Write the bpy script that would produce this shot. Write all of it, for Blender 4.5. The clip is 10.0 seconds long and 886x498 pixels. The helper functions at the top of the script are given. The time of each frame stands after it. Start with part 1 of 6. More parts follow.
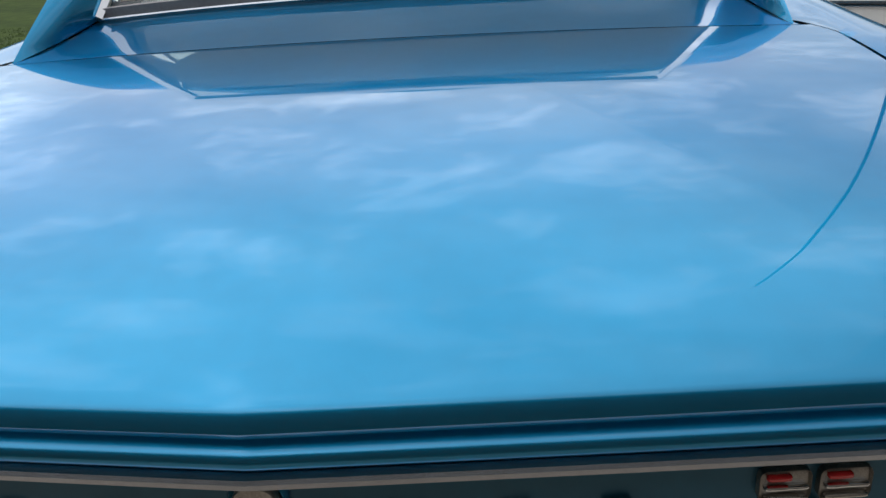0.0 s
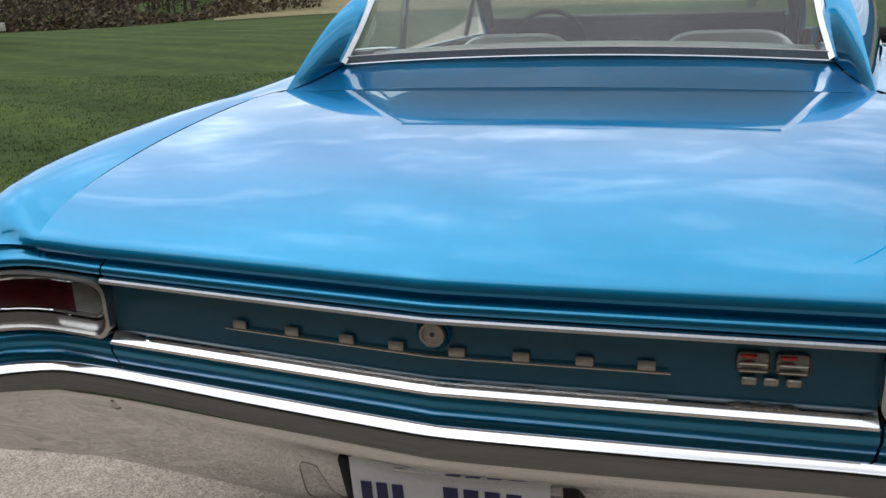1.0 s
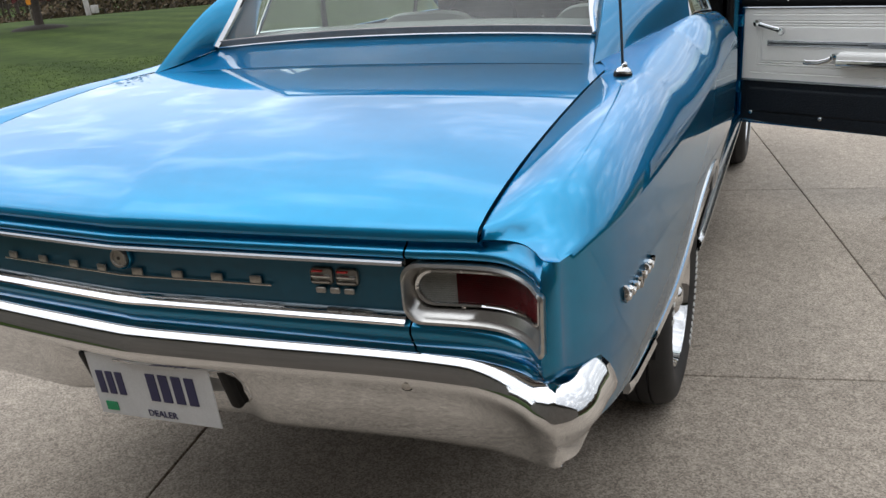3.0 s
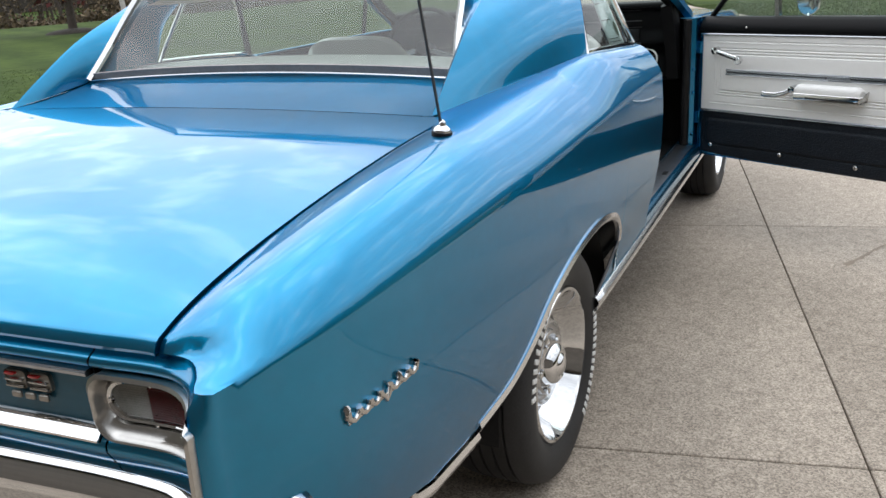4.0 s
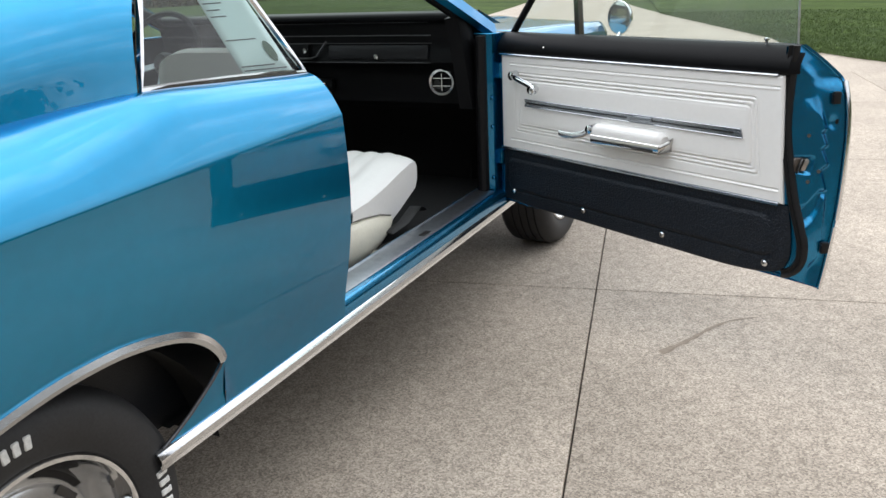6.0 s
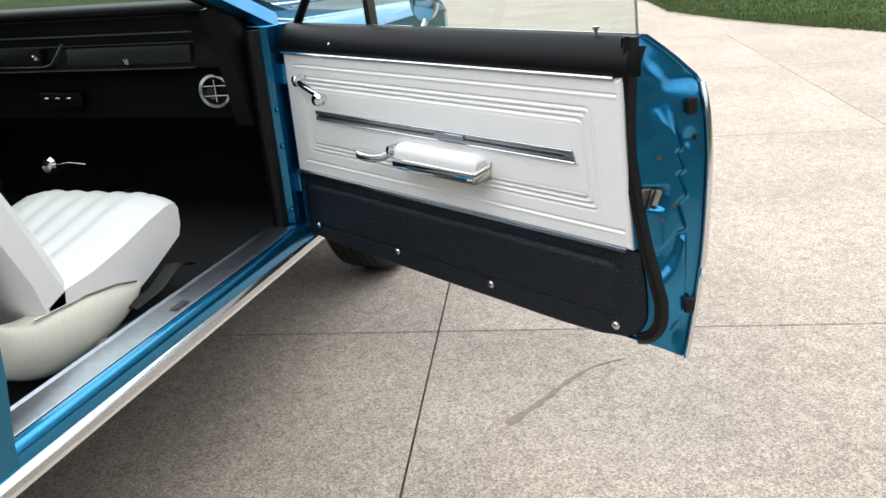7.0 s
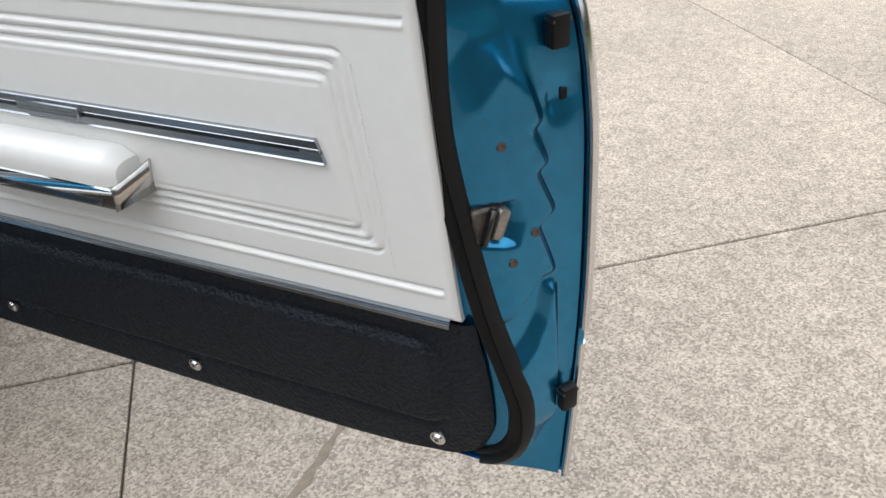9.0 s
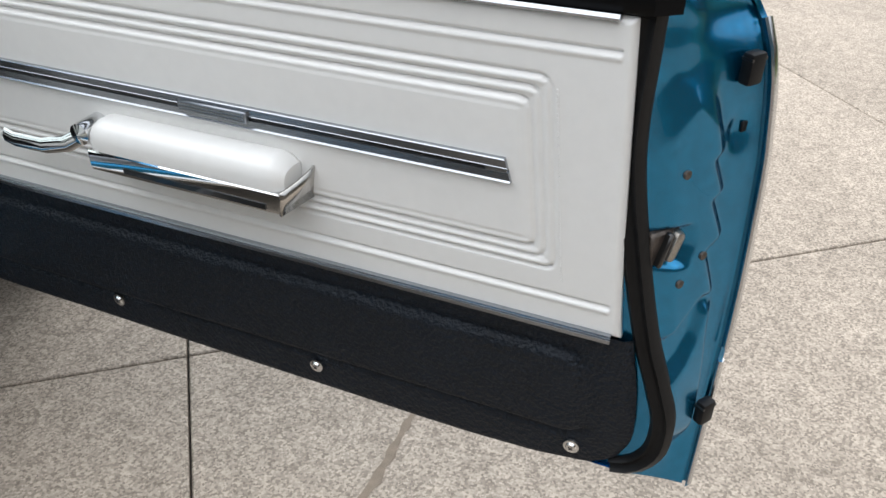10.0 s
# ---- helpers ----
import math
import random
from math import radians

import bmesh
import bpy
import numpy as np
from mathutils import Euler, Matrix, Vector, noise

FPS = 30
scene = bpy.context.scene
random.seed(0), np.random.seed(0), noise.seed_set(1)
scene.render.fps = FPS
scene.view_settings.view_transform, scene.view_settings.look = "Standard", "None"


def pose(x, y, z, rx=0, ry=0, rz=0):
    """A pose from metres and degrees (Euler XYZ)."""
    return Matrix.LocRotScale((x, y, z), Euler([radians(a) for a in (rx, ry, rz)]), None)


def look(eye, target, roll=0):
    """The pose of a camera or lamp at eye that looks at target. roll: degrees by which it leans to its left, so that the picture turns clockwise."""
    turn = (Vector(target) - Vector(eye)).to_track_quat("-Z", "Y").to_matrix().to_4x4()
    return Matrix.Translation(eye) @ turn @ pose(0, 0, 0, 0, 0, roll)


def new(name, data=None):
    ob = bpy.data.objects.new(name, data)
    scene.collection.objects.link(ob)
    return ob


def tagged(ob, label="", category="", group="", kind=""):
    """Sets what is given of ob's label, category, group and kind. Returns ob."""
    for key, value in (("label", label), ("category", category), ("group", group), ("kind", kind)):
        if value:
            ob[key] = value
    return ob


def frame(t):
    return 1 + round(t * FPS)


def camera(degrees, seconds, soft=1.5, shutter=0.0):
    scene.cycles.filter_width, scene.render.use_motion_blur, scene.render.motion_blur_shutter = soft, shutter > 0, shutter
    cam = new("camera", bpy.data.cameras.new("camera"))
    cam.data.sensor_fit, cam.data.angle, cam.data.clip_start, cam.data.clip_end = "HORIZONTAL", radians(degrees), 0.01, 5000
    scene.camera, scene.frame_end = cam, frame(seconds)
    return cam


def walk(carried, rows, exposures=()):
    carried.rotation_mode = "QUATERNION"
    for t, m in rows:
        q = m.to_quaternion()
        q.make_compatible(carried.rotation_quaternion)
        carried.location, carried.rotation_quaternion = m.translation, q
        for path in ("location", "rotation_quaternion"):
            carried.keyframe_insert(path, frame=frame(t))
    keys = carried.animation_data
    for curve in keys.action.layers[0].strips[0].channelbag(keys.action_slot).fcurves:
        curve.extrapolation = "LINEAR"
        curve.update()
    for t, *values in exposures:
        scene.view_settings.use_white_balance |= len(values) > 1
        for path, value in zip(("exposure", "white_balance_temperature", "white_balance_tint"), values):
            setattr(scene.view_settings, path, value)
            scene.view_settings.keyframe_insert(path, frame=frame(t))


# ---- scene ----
cam = camera(58.0, 10.0)
METRES, EYE, TILT, LEAN, TURN = 4.5, 1.45, -22.0, 0.0, 0.0
PATH = [
    (0, (0.215, -0.495, 1.263), (0.037, 1.341, 0.491), -3.8),
    (0.5, (0.231, -0.764, 1.284), (-0.144, 1.085, 0.62), -1.9),
    (1, (0.338, -0.966, 1.293), (-0.25, 0.844, 0.679), -2.1),
    (1.5, (0.47, -1.14, 1.315), (-0.27, 0.633, 0.76), -2.9),
    (2, (0.67, -1.264, 1.317), (-0.084, 0.5, 0.753), -3.9),
    (2.5, (0.956, -1.197, 1.314), (0.191, 0.538, 0.677), -4.7),
    (3, (1.156, -1.042, 1.317), (0.369, 0.669, 0.643), -4.5),
    (3.2, (1.2, -0.949, 1.304), (0.421, 0.764, 0.628), -4.2),
    (4.3, (1.621, -0.491, 1.366), (0.736, 1.183, 0.72), -4.1),
    (4.5, (1.69, -0.389, 1.355), (0.81, 1.29, 0.717), -3.9),
    (5, (1.781, -0.085, 1.346), (0.959, 1.62, 0.701), -2.8),
    (5.2, (1.827, 0.042, 1.346), (1.011, 1.747, 0.693), -2.8),
    (6.3, (2.051, 0.736, 1.286), (1.2, 2.42, 0.622), -2.7),
    (6.5, (2.016, 0.886, 1.329), (1.253, 2.597, 0.629), -3.0),
    (7, (2.068, 1.293, 1.279), (1.444, 3.045, 0.543), -4.6),
    (7.5, (2.049, 1.621, 1.223), (1.648, 3.389, 0.378), -4.5),
    (8, (1.948, 1.912, 1.176), (1.831, 3.653, 0.199), -3.2),
    (8.5, (1.923, 2.119, 1.173), (1.867, 3.819, 0.122), -3.7),
    (9, (1.904, 2.195, 1.168), (1.922, 3.867, 0.07), -3.7),
    (9.5, (1.838, 2.181, 1.19), (1.907, 3.839, 0.074), -2.4),
    (10, (1.682, 2.19, 1.206), (1.799, 3.854, 0.102), 0.6),
]
walk(cam, [(t, look(eye, target, roll)) for t, eye, target, roll in PATH], [(0.0, -0.68), (0.5, -0.38), (1.0, -0.52), (2.0, -0.44), (3.0, -0.38), (4.5, 0.03), (5.2, 0.03), (6.5, 0.30), (7.5, 0.40), (8.0, 0.34), (8.5, 0.15), (9.0, 0.07), (9.5, 0.01), (10.0, 0.04)])

# ---- world and light ----
SKY = dict(strength=0.136, sun=0.58)
world = bpy.data.worlds.new("sky")
scene.world = world
world.use_nodes = True
wn, wl = world.node_tree.nodes, world.node_tree.links
wn.clear()
w_out = wn.new("ShaderNodeOutputWorld")
w_bg = wn.new("ShaderNodeBackground")
w_sky = wn.new("ShaderNodeTexSky")
w_sky.sky_type, w_sky.sun_disc = "NISHITA", False
w_sky.sun_elevation, w_sky.sun_rotation = radians(54), radians(-67)
w_sky.dust_density = 1.2
w_co = wn.new("ShaderNodeTexCoord")
w_sep = wn.new("ShaderNodeSeparateXYZ")
w_add = wn.new("ShaderNodeMath")
w_add.operation, w_add.inputs[1].default_value = "ADD", 0.18
w_abs = wn.new("ShaderNodeMath")
w_abs.operation = "ABSOLUTE"
w_div = wn.new("ShaderNodeVectorMath")
w_div.operation = "DIVIDE"
w_com = wn.new("ShaderNodeCombineXYZ")
w_noise = wn.new("ShaderNodeTexNoise")
w_noise.inputs["Scale"].default_value, w_noise.inputs["Detail"].default_value = 2.2, 12.0
w_noise.inputs["Roughness"].default_value, w_noise.inputs["Distortion"].default_value = 0.60, 0.35
w_ramp = wn.new("ShaderNodeValToRGB")
w_ramp.color_ramp.elements[0].position, w_ramp.color_ramp.elements[1].position = 0.30, 0.62
w_ramp.color_ramp.elements[0].color = (0.58, 0.58, 0.58, 1)
w_mix = wn.new("ShaderNodeMix")
w_mix.data_type = "RGBA"
wl.new(w_co.outputs["Generated"], w_sep.inputs[0])
wl.new(w_sep.outputs["Z"], w_abs.inputs[0])
wl.new(w_abs.outputs[0], w_add.inputs[0])
for k in "XYZ":
    wl.new(w_add.outputs[0], w_com.inputs[k])
wl.new(w_co.outputs["Generated"], w_div.inputs[0])
wl.new(w_com.outputs[0], w_div.inputs[1])
wl.new(w_div.outputs[0], w_noise.inputs["Vector"])
wl.new(w_noise.outputs["Fac"], w_ramp.inputs[0])
wl.new(w_ramp.outputs[0], w_mix.inputs["Factor"])
# brighter tufts in the cloud
w_fine = wn.new("ShaderNodeTexNoise")
w_fine.inputs["Scale"].default_value, w_fine.inputs["Detail"].default_value = 4.6, 13.0
w_fine.inputs["Roughness"].default_value, w_fine.inputs["Distortion"].default_value = 0.60, 0.3
w_gain = wn.new("ShaderNodeMapRange")
for k, val in (("From Min", 0.50), ("From Max", 0.72), ("To Min", 0.94), ("To Max", 1.75)):
    w_gain.inputs[k].default_value = val
w_scale = wn.new("ShaderNodeVectorMath")
w_scale.operation = "SCALE"
w_scale.inputs[0].default_value = (10.7, 11.1, 11.65)
wl.new(w_div.outputs[0], w_fine.inputs["Vector"])
wl.new(w_fine.outputs["Fac"], w_gain.inputs["Value"])
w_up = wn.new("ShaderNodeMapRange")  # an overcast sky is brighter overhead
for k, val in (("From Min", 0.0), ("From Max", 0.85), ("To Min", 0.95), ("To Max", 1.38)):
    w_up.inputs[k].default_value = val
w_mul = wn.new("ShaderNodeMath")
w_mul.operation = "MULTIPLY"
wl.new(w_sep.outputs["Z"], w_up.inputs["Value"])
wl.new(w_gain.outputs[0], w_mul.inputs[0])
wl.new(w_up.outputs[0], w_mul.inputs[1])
w_dot = wn.new("ShaderNodeVectorMath")  # and towards the hidden sun
w_dot.operation = "DOT_PRODUCT"
w_dot.inputs[1].default_value = (-0.55, 0.47, 0.69)
w_side = wn.new("ShaderNodeMapRange")
for k, val in (("From Min", -0.7), ("From Max", 1.0), ("To Min", 0.45), ("To Max", 1.35)):
    w_side.inputs[k].default_value = val
w_all = wn.new("ShaderNodeMath")
w_all.operation = "MULTIPLY"
wl.new(w_co.outputs["Generated"], w_dot.inputs[0])
wl.new(w_dot.outputs["Value"], w_side.inputs["Value"])
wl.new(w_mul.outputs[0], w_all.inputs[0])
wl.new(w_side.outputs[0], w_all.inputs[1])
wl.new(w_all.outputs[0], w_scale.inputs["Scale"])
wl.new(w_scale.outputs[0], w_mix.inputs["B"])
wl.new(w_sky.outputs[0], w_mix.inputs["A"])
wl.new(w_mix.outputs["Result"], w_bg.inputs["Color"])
w_bg.inputs["Strength"].default_value = SKY["strength"]
wl.new(w_bg.outputs[0], w_out.inputs[0])
sun = new("sun", bpy.data.lights.new("sun", "SUN"))
sun.data.energy, sun.data.angle, sun.data.color = SKY["sun"], radians(120), (1.0, 0.975, 0.94)
sun.matrix_world = look((-12, 5, 18), (0, 0, 0))


# ---- materials ----
def material(name, colour, rough=0.5, metal=0.0, coat=0.0, scale=0.0, vary=0.0, bump=0.0, bump_scale=0.0, depth=0.3, second=None, rough_vary=0.0, coords="Object", **extra):
    """A procedural surface: base colour varied at a coarse and a fine scale, with relief."""
    m = bpy.data.materials.new(name)
    m.use_nodes = True
    nt = m.node_tree
    b = nt.nodes["Principled BSDF"]
    b.inputs["Base Color"].default_value = (*colour, 1)
    b.inputs["Roughness"].default_value, b.inputs["Metallic"].default_value = rough, metal
    b.inputs["Coat Weight"].default_value, b.inputs["Coat Roughness"].default_value = coat, 0.005
    for key, value in extra.items():
        b.inputs[key.replace("_", " ")].default_value = value
    tc = nt.nodes.new("ShaderNodeTexCoord")
    if scale:
        n1, n2 = nt.nodes.new("ShaderNodeTexNoise"), nt.nodes.new("ShaderNodeTexNoise")
        n1.inputs["Scale"].default_value, n1.inputs["Detail"].default_value = scale, 4
        n2.inputs["Scale"].default_value, n2.inputs["Detail"].default_value = scale * 14, 3
        mul = nt.nodes.new("ShaderNodeMath")
        mul.operation = "ADD"
        half = nt.nodes.new("ShaderNodeMath")
        half.operation, half.inputs[1].default_value = "MULTIPLY", 0.5
        ramp = nt.nodes.new("ShaderNodeValToRGB")
        lo = tuple(c * (1 - vary) for c in colour)
        hi = tuple(min(1, c * (1 + vary)) for c in (second or colour))
        ramp.color_ramp.elements[0].color, ramp.color_ramp.elements[1].color = (*lo, 1), (*hi, 1)
        ramp.color_ramp.elements[0].position, ramp.color_ramp.elements[1].position = 0.35, 0.65
        for n in (n1, n2):
            nt.links.new(tc.outputs[coords], n.inputs["Vector"])
        nt.links.new(n1.outputs["Fac"], mul.inputs[0])
        nt.links.new(n2.outputs["Fac"], mul.inputs[1])
        nt.links.new(mul.outputs[0], half.inputs[0])
        nt.links.new(half.outputs[0], ramp.inputs[0])
        nt.links.new(ramp.outputs[0], b.inputs["Base Color"])
        if rough_vary:
            mr = nt.nodes.new("ShaderNodeMapRange")
            mr.inputs["To Min"].default_value, mr.inputs["To Max"].default_value = rough - rough_vary, rough + rough_vary
            nt.links.new(n1.outputs["Fac"], mr.inputs["Value"])
            nt.links.new(mr.outputs[0], b.inputs["Roughness"])
    if bump:
        nb = nt.nodes.new("ShaderNodeTexNoise")
        nb.inputs["Scale"].default_value, nb.inputs["Detail"].default_value = bump_scale, 3
        bp = nt.nodes.new("ShaderNodeBump")
        bp.inputs["Strength"].default_value, bp.inputs["Distance"].default_value = bump, depth / bump_scale
        nt.links.new(tc.outputs[coords], nb.inputs["Vector"])
        nt.links.new(nb.outputs["Fac"], bp.inputs["Height"])
        nt.links.new(bp.outputs[0], b.inputs["Normal"])
    return m


paint = material("turquoise_metallic_paint", (0.007, 0.226, 0.420), 0.30, 0.96, 1.0, 2.2, 0.05, Coat_IOR=1.5, Specular_Tint=(0.05, 0.55, 0.85, 1))
# darkened turquoise: the tail panel's shade is put into this colour
tail_shade_paint = material("shaded_turquoise_satin_paint", (0.008, 0.085, 0.14), 0.38, 0.45, 0.25, 3.0, 0.08, 0.02, 400.0)
paint_inner = material("turquoise_jamb_paint", (0.005, 0.200, 0.40), 0.27, 0.92, 0.8, 6.0, 0.12, 0.02, 300.0)
# mirror dimmed towards green, painting in a reflection of the lawn
mirror_green_reflection = material("mirror_green_reflection", (0.42, 0.47, 0.44), 0.03, 1.0, 0, 3.0, 0.02)
chrome = material("chrome", (0.72, 0.725, 0.73), 0.05, 1.0, 0, 5.0, 0.03, rough_vary=0.03)
trim_steel = material("bright_trim_steel", (0.70, 0.71, 0.72), 0.20, 1.0, 0, 8.0, 0.06, 0.01, 40.0, rough_vary=0.04)
lamp_metal = material("dull_lamp_bezel", (0.50, 0.49, 0.47), 0.30, 1.0, 0, 9.0, 0.08)
chrome_worn = material("worn_chrome", (0.54, 0.525, 0.50), 0.17, 1.0, 0, 9.0, 0.12, 0.02, 40.0, rough_vary=0.07)
satin = material("satin_bright_metal", (0.40, 0.42, 0.45), 0.24, 1.0, 0, 20.0, 0.08, 0.01, 60.0)
brushed = material("brushed_aluminium", (0.30, 0.32, 0.35), 0.34, 1.0, 0, 30.0, 0.15, 0.04, 200.0)
white_vinyl = material("white_vinyl", (0.84, 0.835, 0.815), 0.36, 0, 0.08, 5.0, 0.018, 0.035, 420.0)
cream_vinyl = material("cream_vinyl", (0.70, 0.67, 0.56), 0.45, 0, 0, 7.0, 0.06, 0.06, 300.0)
black_vinyl = material("black_grained_vinyl", (0.006, 0.0065, 0.008), 0.45, 0, 0, 12.0, 0.25, 0.9, 300.0, Specular_IOR_Level=0.3)
black_smooth = material("black_padding", (0.0022, 0.0024, 0.003), 0.5, 0, 0, 9.0, 0.2, 0.1, 120.0, Specular_IOR_Level=0.14)
kick_vinyl = material("black_pebbled_vinyl", (0.0040, 0.0080, 0.0145), 0.46, 0, 0, 12.0, 0.2, 0.8, 170.0, depth=1.1, Specular_IOR_Level=0.32)
mast_steel = material("dull_mast_steel", (0.10, 0.10, 0.105), 0.42, 0.8, 0, 30.0, 0.2)
carpet = material("black_carpet", (0.0018, 0.0018, 0.0022), 0.95, 0, 0, 40.0, 0.4, 0.6, 500.0)
rubber = material("black_rubber", (0.006, 0.0062, 0.007), 0.5, 0, 0, 10.0, 0.3, 0.06, 90.0, Specular_IOR_Level=0.25)
tyre_rubber = material("tyre_rubber", (0.018, 0.018, 0.019), 0.6, 0, 0, 12.0, 0.3, 0.1, 120.0)
tyre_white = material("raised_white_lettering", (0.72, 0.72, 0.70), 0.6, 0, 0, 60.0, 0.2)
grey_paint = material("silver_grey_wheel_paint", (0.52, 0.53, 0.54), 0.27, 0.9, 0.4, 10.0, 0.1)
red_lens = material("red_lens", (0.085, 0.003, 0.005), 0.25, 0, 0.25, 30.0, 0.3)
clear_lens = material("frosted_reverse_lens", (0.30, 0.30, 0.28), 0.18, 0, 0.8, 30.0, 0.2)
badge_red = material("red_enamel", (0.45, 0.02, 0.02), 0.25, 0, 0.6)
badge_black = material("black_enamel", (0.01, 0.01, 0.01), 0.3, 0, 0.5)
plate_white = material("plate_white", (0.70, 0.72, 0.74), 0.4, 0, 0, 20.0, 0.06)
plate_blue = material("plate_blue", (0.015, 0.016, 0.09), 0.4)
plate_green = material("sticker_green", (0.0, 0.30, 0.12), 0.45)
plate_red = material("plate_red", (0.45, 0.03, 0.05), 0.45)
gasket_grey = material("grey_window_gasket", (0.33, 0.31, 0.31), 0.6, 0, 0, 12.0, 0.15)
headliner = material("pale_headliner", (0.55, 0.54, 0.50), 0.8, 0, 0, 5.0, 0.06)
steel = material("worn_steel", (0.34, 0.32, 0.29), 0.38, 0.9, 0, 60.0, 0.35, 0.1, 200.0)
# near-black for the underbody and for shade painted into gaps
black_shadow = material("black_underbody_and_shade", (0.01, 0.01, 0.01), 0.9, 0, 0, 8.0, 0.3)


def glass(name, tint, veil_share=0.09):
    m = bpy.data.materials.new(name)
    m.use_nodes = True
    nt = m.node_tree
    nt.nodes.clear()
    out = nt.nodes.new("ShaderNodeOutputMaterial")
    mix = nt.nodes.new("ShaderNodeMixShader")
    tr, gl = nt.nodes.new("ShaderNodeBsdfTransparent"), nt.nodes.new("ShaderNodeBsdfGlossy")
    tr.inputs[0].default_value = (*tint, 1)
    gl.inputs["Roughness"].default_value = 0.0
    fr = nt.nodes.new("ShaderNodeFresnel")
    fr.inputs[0].default_value = 1.5
    nt.links.new(fr.outputs[0], mix.inputs[0])
    nt.links.new(tr.outputs[0], mix.inputs[1])
    nt.links.new(gl.outputs[0], mix.inputs[2])
    # a pale film: thin dust, with the sky's hazy reflection painted in
    veil, film = nt.nodes.new("ShaderNodeBsdfDiffuse"), nt.nodes.new("ShaderNodeMixShader")
    veil.inputs[0].default_value = (0.75, 0.75, 0.75, 1)
    film.inputs[0].default_value = veil_share
    nt.links.new(mix.outputs[0], film.inputs[1])
    nt.links.new(veil.outputs[0], film.inputs[2])
    nt.links.new(film.outputs[0], out.inputs[0])
    return m


window_glass = glass("tinted_window_glass", (0.80, 0.88, 0.84))
side_glass = glass("clear_side_glass", (0.78, 0.86, 0.83), 0.02)


# ---- building helpers ----
def link(name, me, mat, parent=None, label="", matrix=None):
    me.materials.clear()
    me.materials.append(mat)
    ob = new(name, me)
    if parent is not None:
        ob.parent = parent
    if matrix is not None:
        ob.matrix_local = matrix
    return tagged(ob, label)


def make(name, verts, faces, mat, parent=None, label="", smooth=True, sharp=38, thick=0.0, matrix=None):
    """One mesh object from points and faces; thick: a sheet's thickness."""
    me = bpy.data.meshes.new(name)
    me.from_pydata([tuple(v) for v in verts], [], faces)
    me.validate()
    if thick:
        bm = bmesh.new()
        bm.from_mesh(me)
        bmesh.ops.remove_doubles(bm, verts=bm.verts, dist=1e-5)
        bmesh.ops.recalc_face_normals(bm, faces=bm.faces)
        bm.to_mesh(me)
        bm.free()
    if smooth:
        me.shade_smooth()
        me.set_sharp_from_angle(angle=radians(sharp))
    ob = link(name, me, mat, parent, label, matrix)
    if thick:
        mod = ob.modifiers.new("thickness", "SOLIDIFY")
        mod.thickness, mod.offset = thick, -1
    return ob


def part(name, bm, mat, parent=None, label="", smooth=True, sharp=38, matrix=None):
    me = bpy.data.meshes.new(name)
    bm.normal_update()
    bm.to_mesh(me)
    bm.free()
    if smooth:
        me.shade_smooth()
        me.set_sharp_from_angle(angle=radians(sharp))
    return link(name, me, mat, parent, label, matrix)


def thing(name, label, category, at=(0, 0, 0), group="", kind=""):
    return tagged_at(new(name), label, category, group, kind, at)


def tagged_at(ob, label, category, group, kind, at):
    ob.location = at
    return tagged(ob, label, category, group, kind)


def grid(rows, wrap=False):
    """Points and faces of a sheet through rows of points."""
    n = len(rows[0])
    verts = [p for r in rows for p in r]
    faces = []
    for i in range(len(rows) - 1):
        for j in range(n if wrap else n - 1):
            k = (j + 1) % n
            faces.append((i * n + j, i * n + k, (i + 1) * n + k, (i + 1) * n + j))
    return verts, faces


def joined(*sheets):
    verts, faces = [], []
    for v, f in sheets:
        base = len(verts)
        verts += list(v)
        faces += [tuple(i + base for i in q) for q in f]
    return verts, faces


def curve(*pts):
    """A smooth function through (x, value...) rows."""
    a = np.array(pts, float)
    xs, v = a[:, 0], a[:, 1:]
    d = np.diff(v, axis=0) / np.diff(xs)[:, None]
    m = np.vstack([d[:1], (d[1:] + d[:-1]) / 2, d[-1:]])
    flat = (d[1:] * d[:-1]) <= 0
    m[1:-1][flat] = 0

    def f(x):
        x = min(max(x, xs[0]), xs[-1])
        i = min(max(int(np.searchsorted(xs, x)) - 1, 0), len(xs) - 2)
        h = xs[i + 1] - xs[i]
        t = (x - xs[i]) / h
        r = (2 * t**3 - 3 * t**2 + 1) * v[i] + (t**3 - 2 * t**2 + t) * h * m[i] + (3 * t**2 - 2 * t**3) * v[i + 1] + (t**3 - t**2) * h * m[i + 1]
        return float(r[0]) if len(r) == 1 else Vector(r)

    return f


def steps(a, b, n):
    return [a + (b - a) * i / n for i in range(n + 1)]


def sweep(path, prof, up=(0, 0, 1), closed=False, caps=True):
    """A profile of (side, up) offsets drawn along a path."""
    path = [Vector(p) for p in path]
    rows, n = [], len(path)
    for i, p in enumerate(path):
        a = path[(i - 1) % n] if closed or i > 0 else p
        b = path[(i + 1) % n] if closed or i < n - 1 else p
        t = (b - a).normalized()
        s = t.cross(Vector(up))
        s = s.normalized() if s.length > 1e-6 else Vector((1, 0, 0))
        u = s.cross(t)
        rows.append([p + s * q[0] + u * q[1] for q in prof])
    if closed:
        rows.append(rows[0])
    v, f = grid(rows, wrap=True)
    if caps and not closed:
        k = len(prof)
        f += [tuple(range(k)), tuple(len(v) - 1 - i for i in range(k))]
    return v, f


def ring(r, n=8, ry=None, turn=0.0):
    return [(r * math.cos(2 * math.pi * i / n + turn), (ry or r) * math.sin(2 * math.pi * i / n + turn)) for i in range(n)]


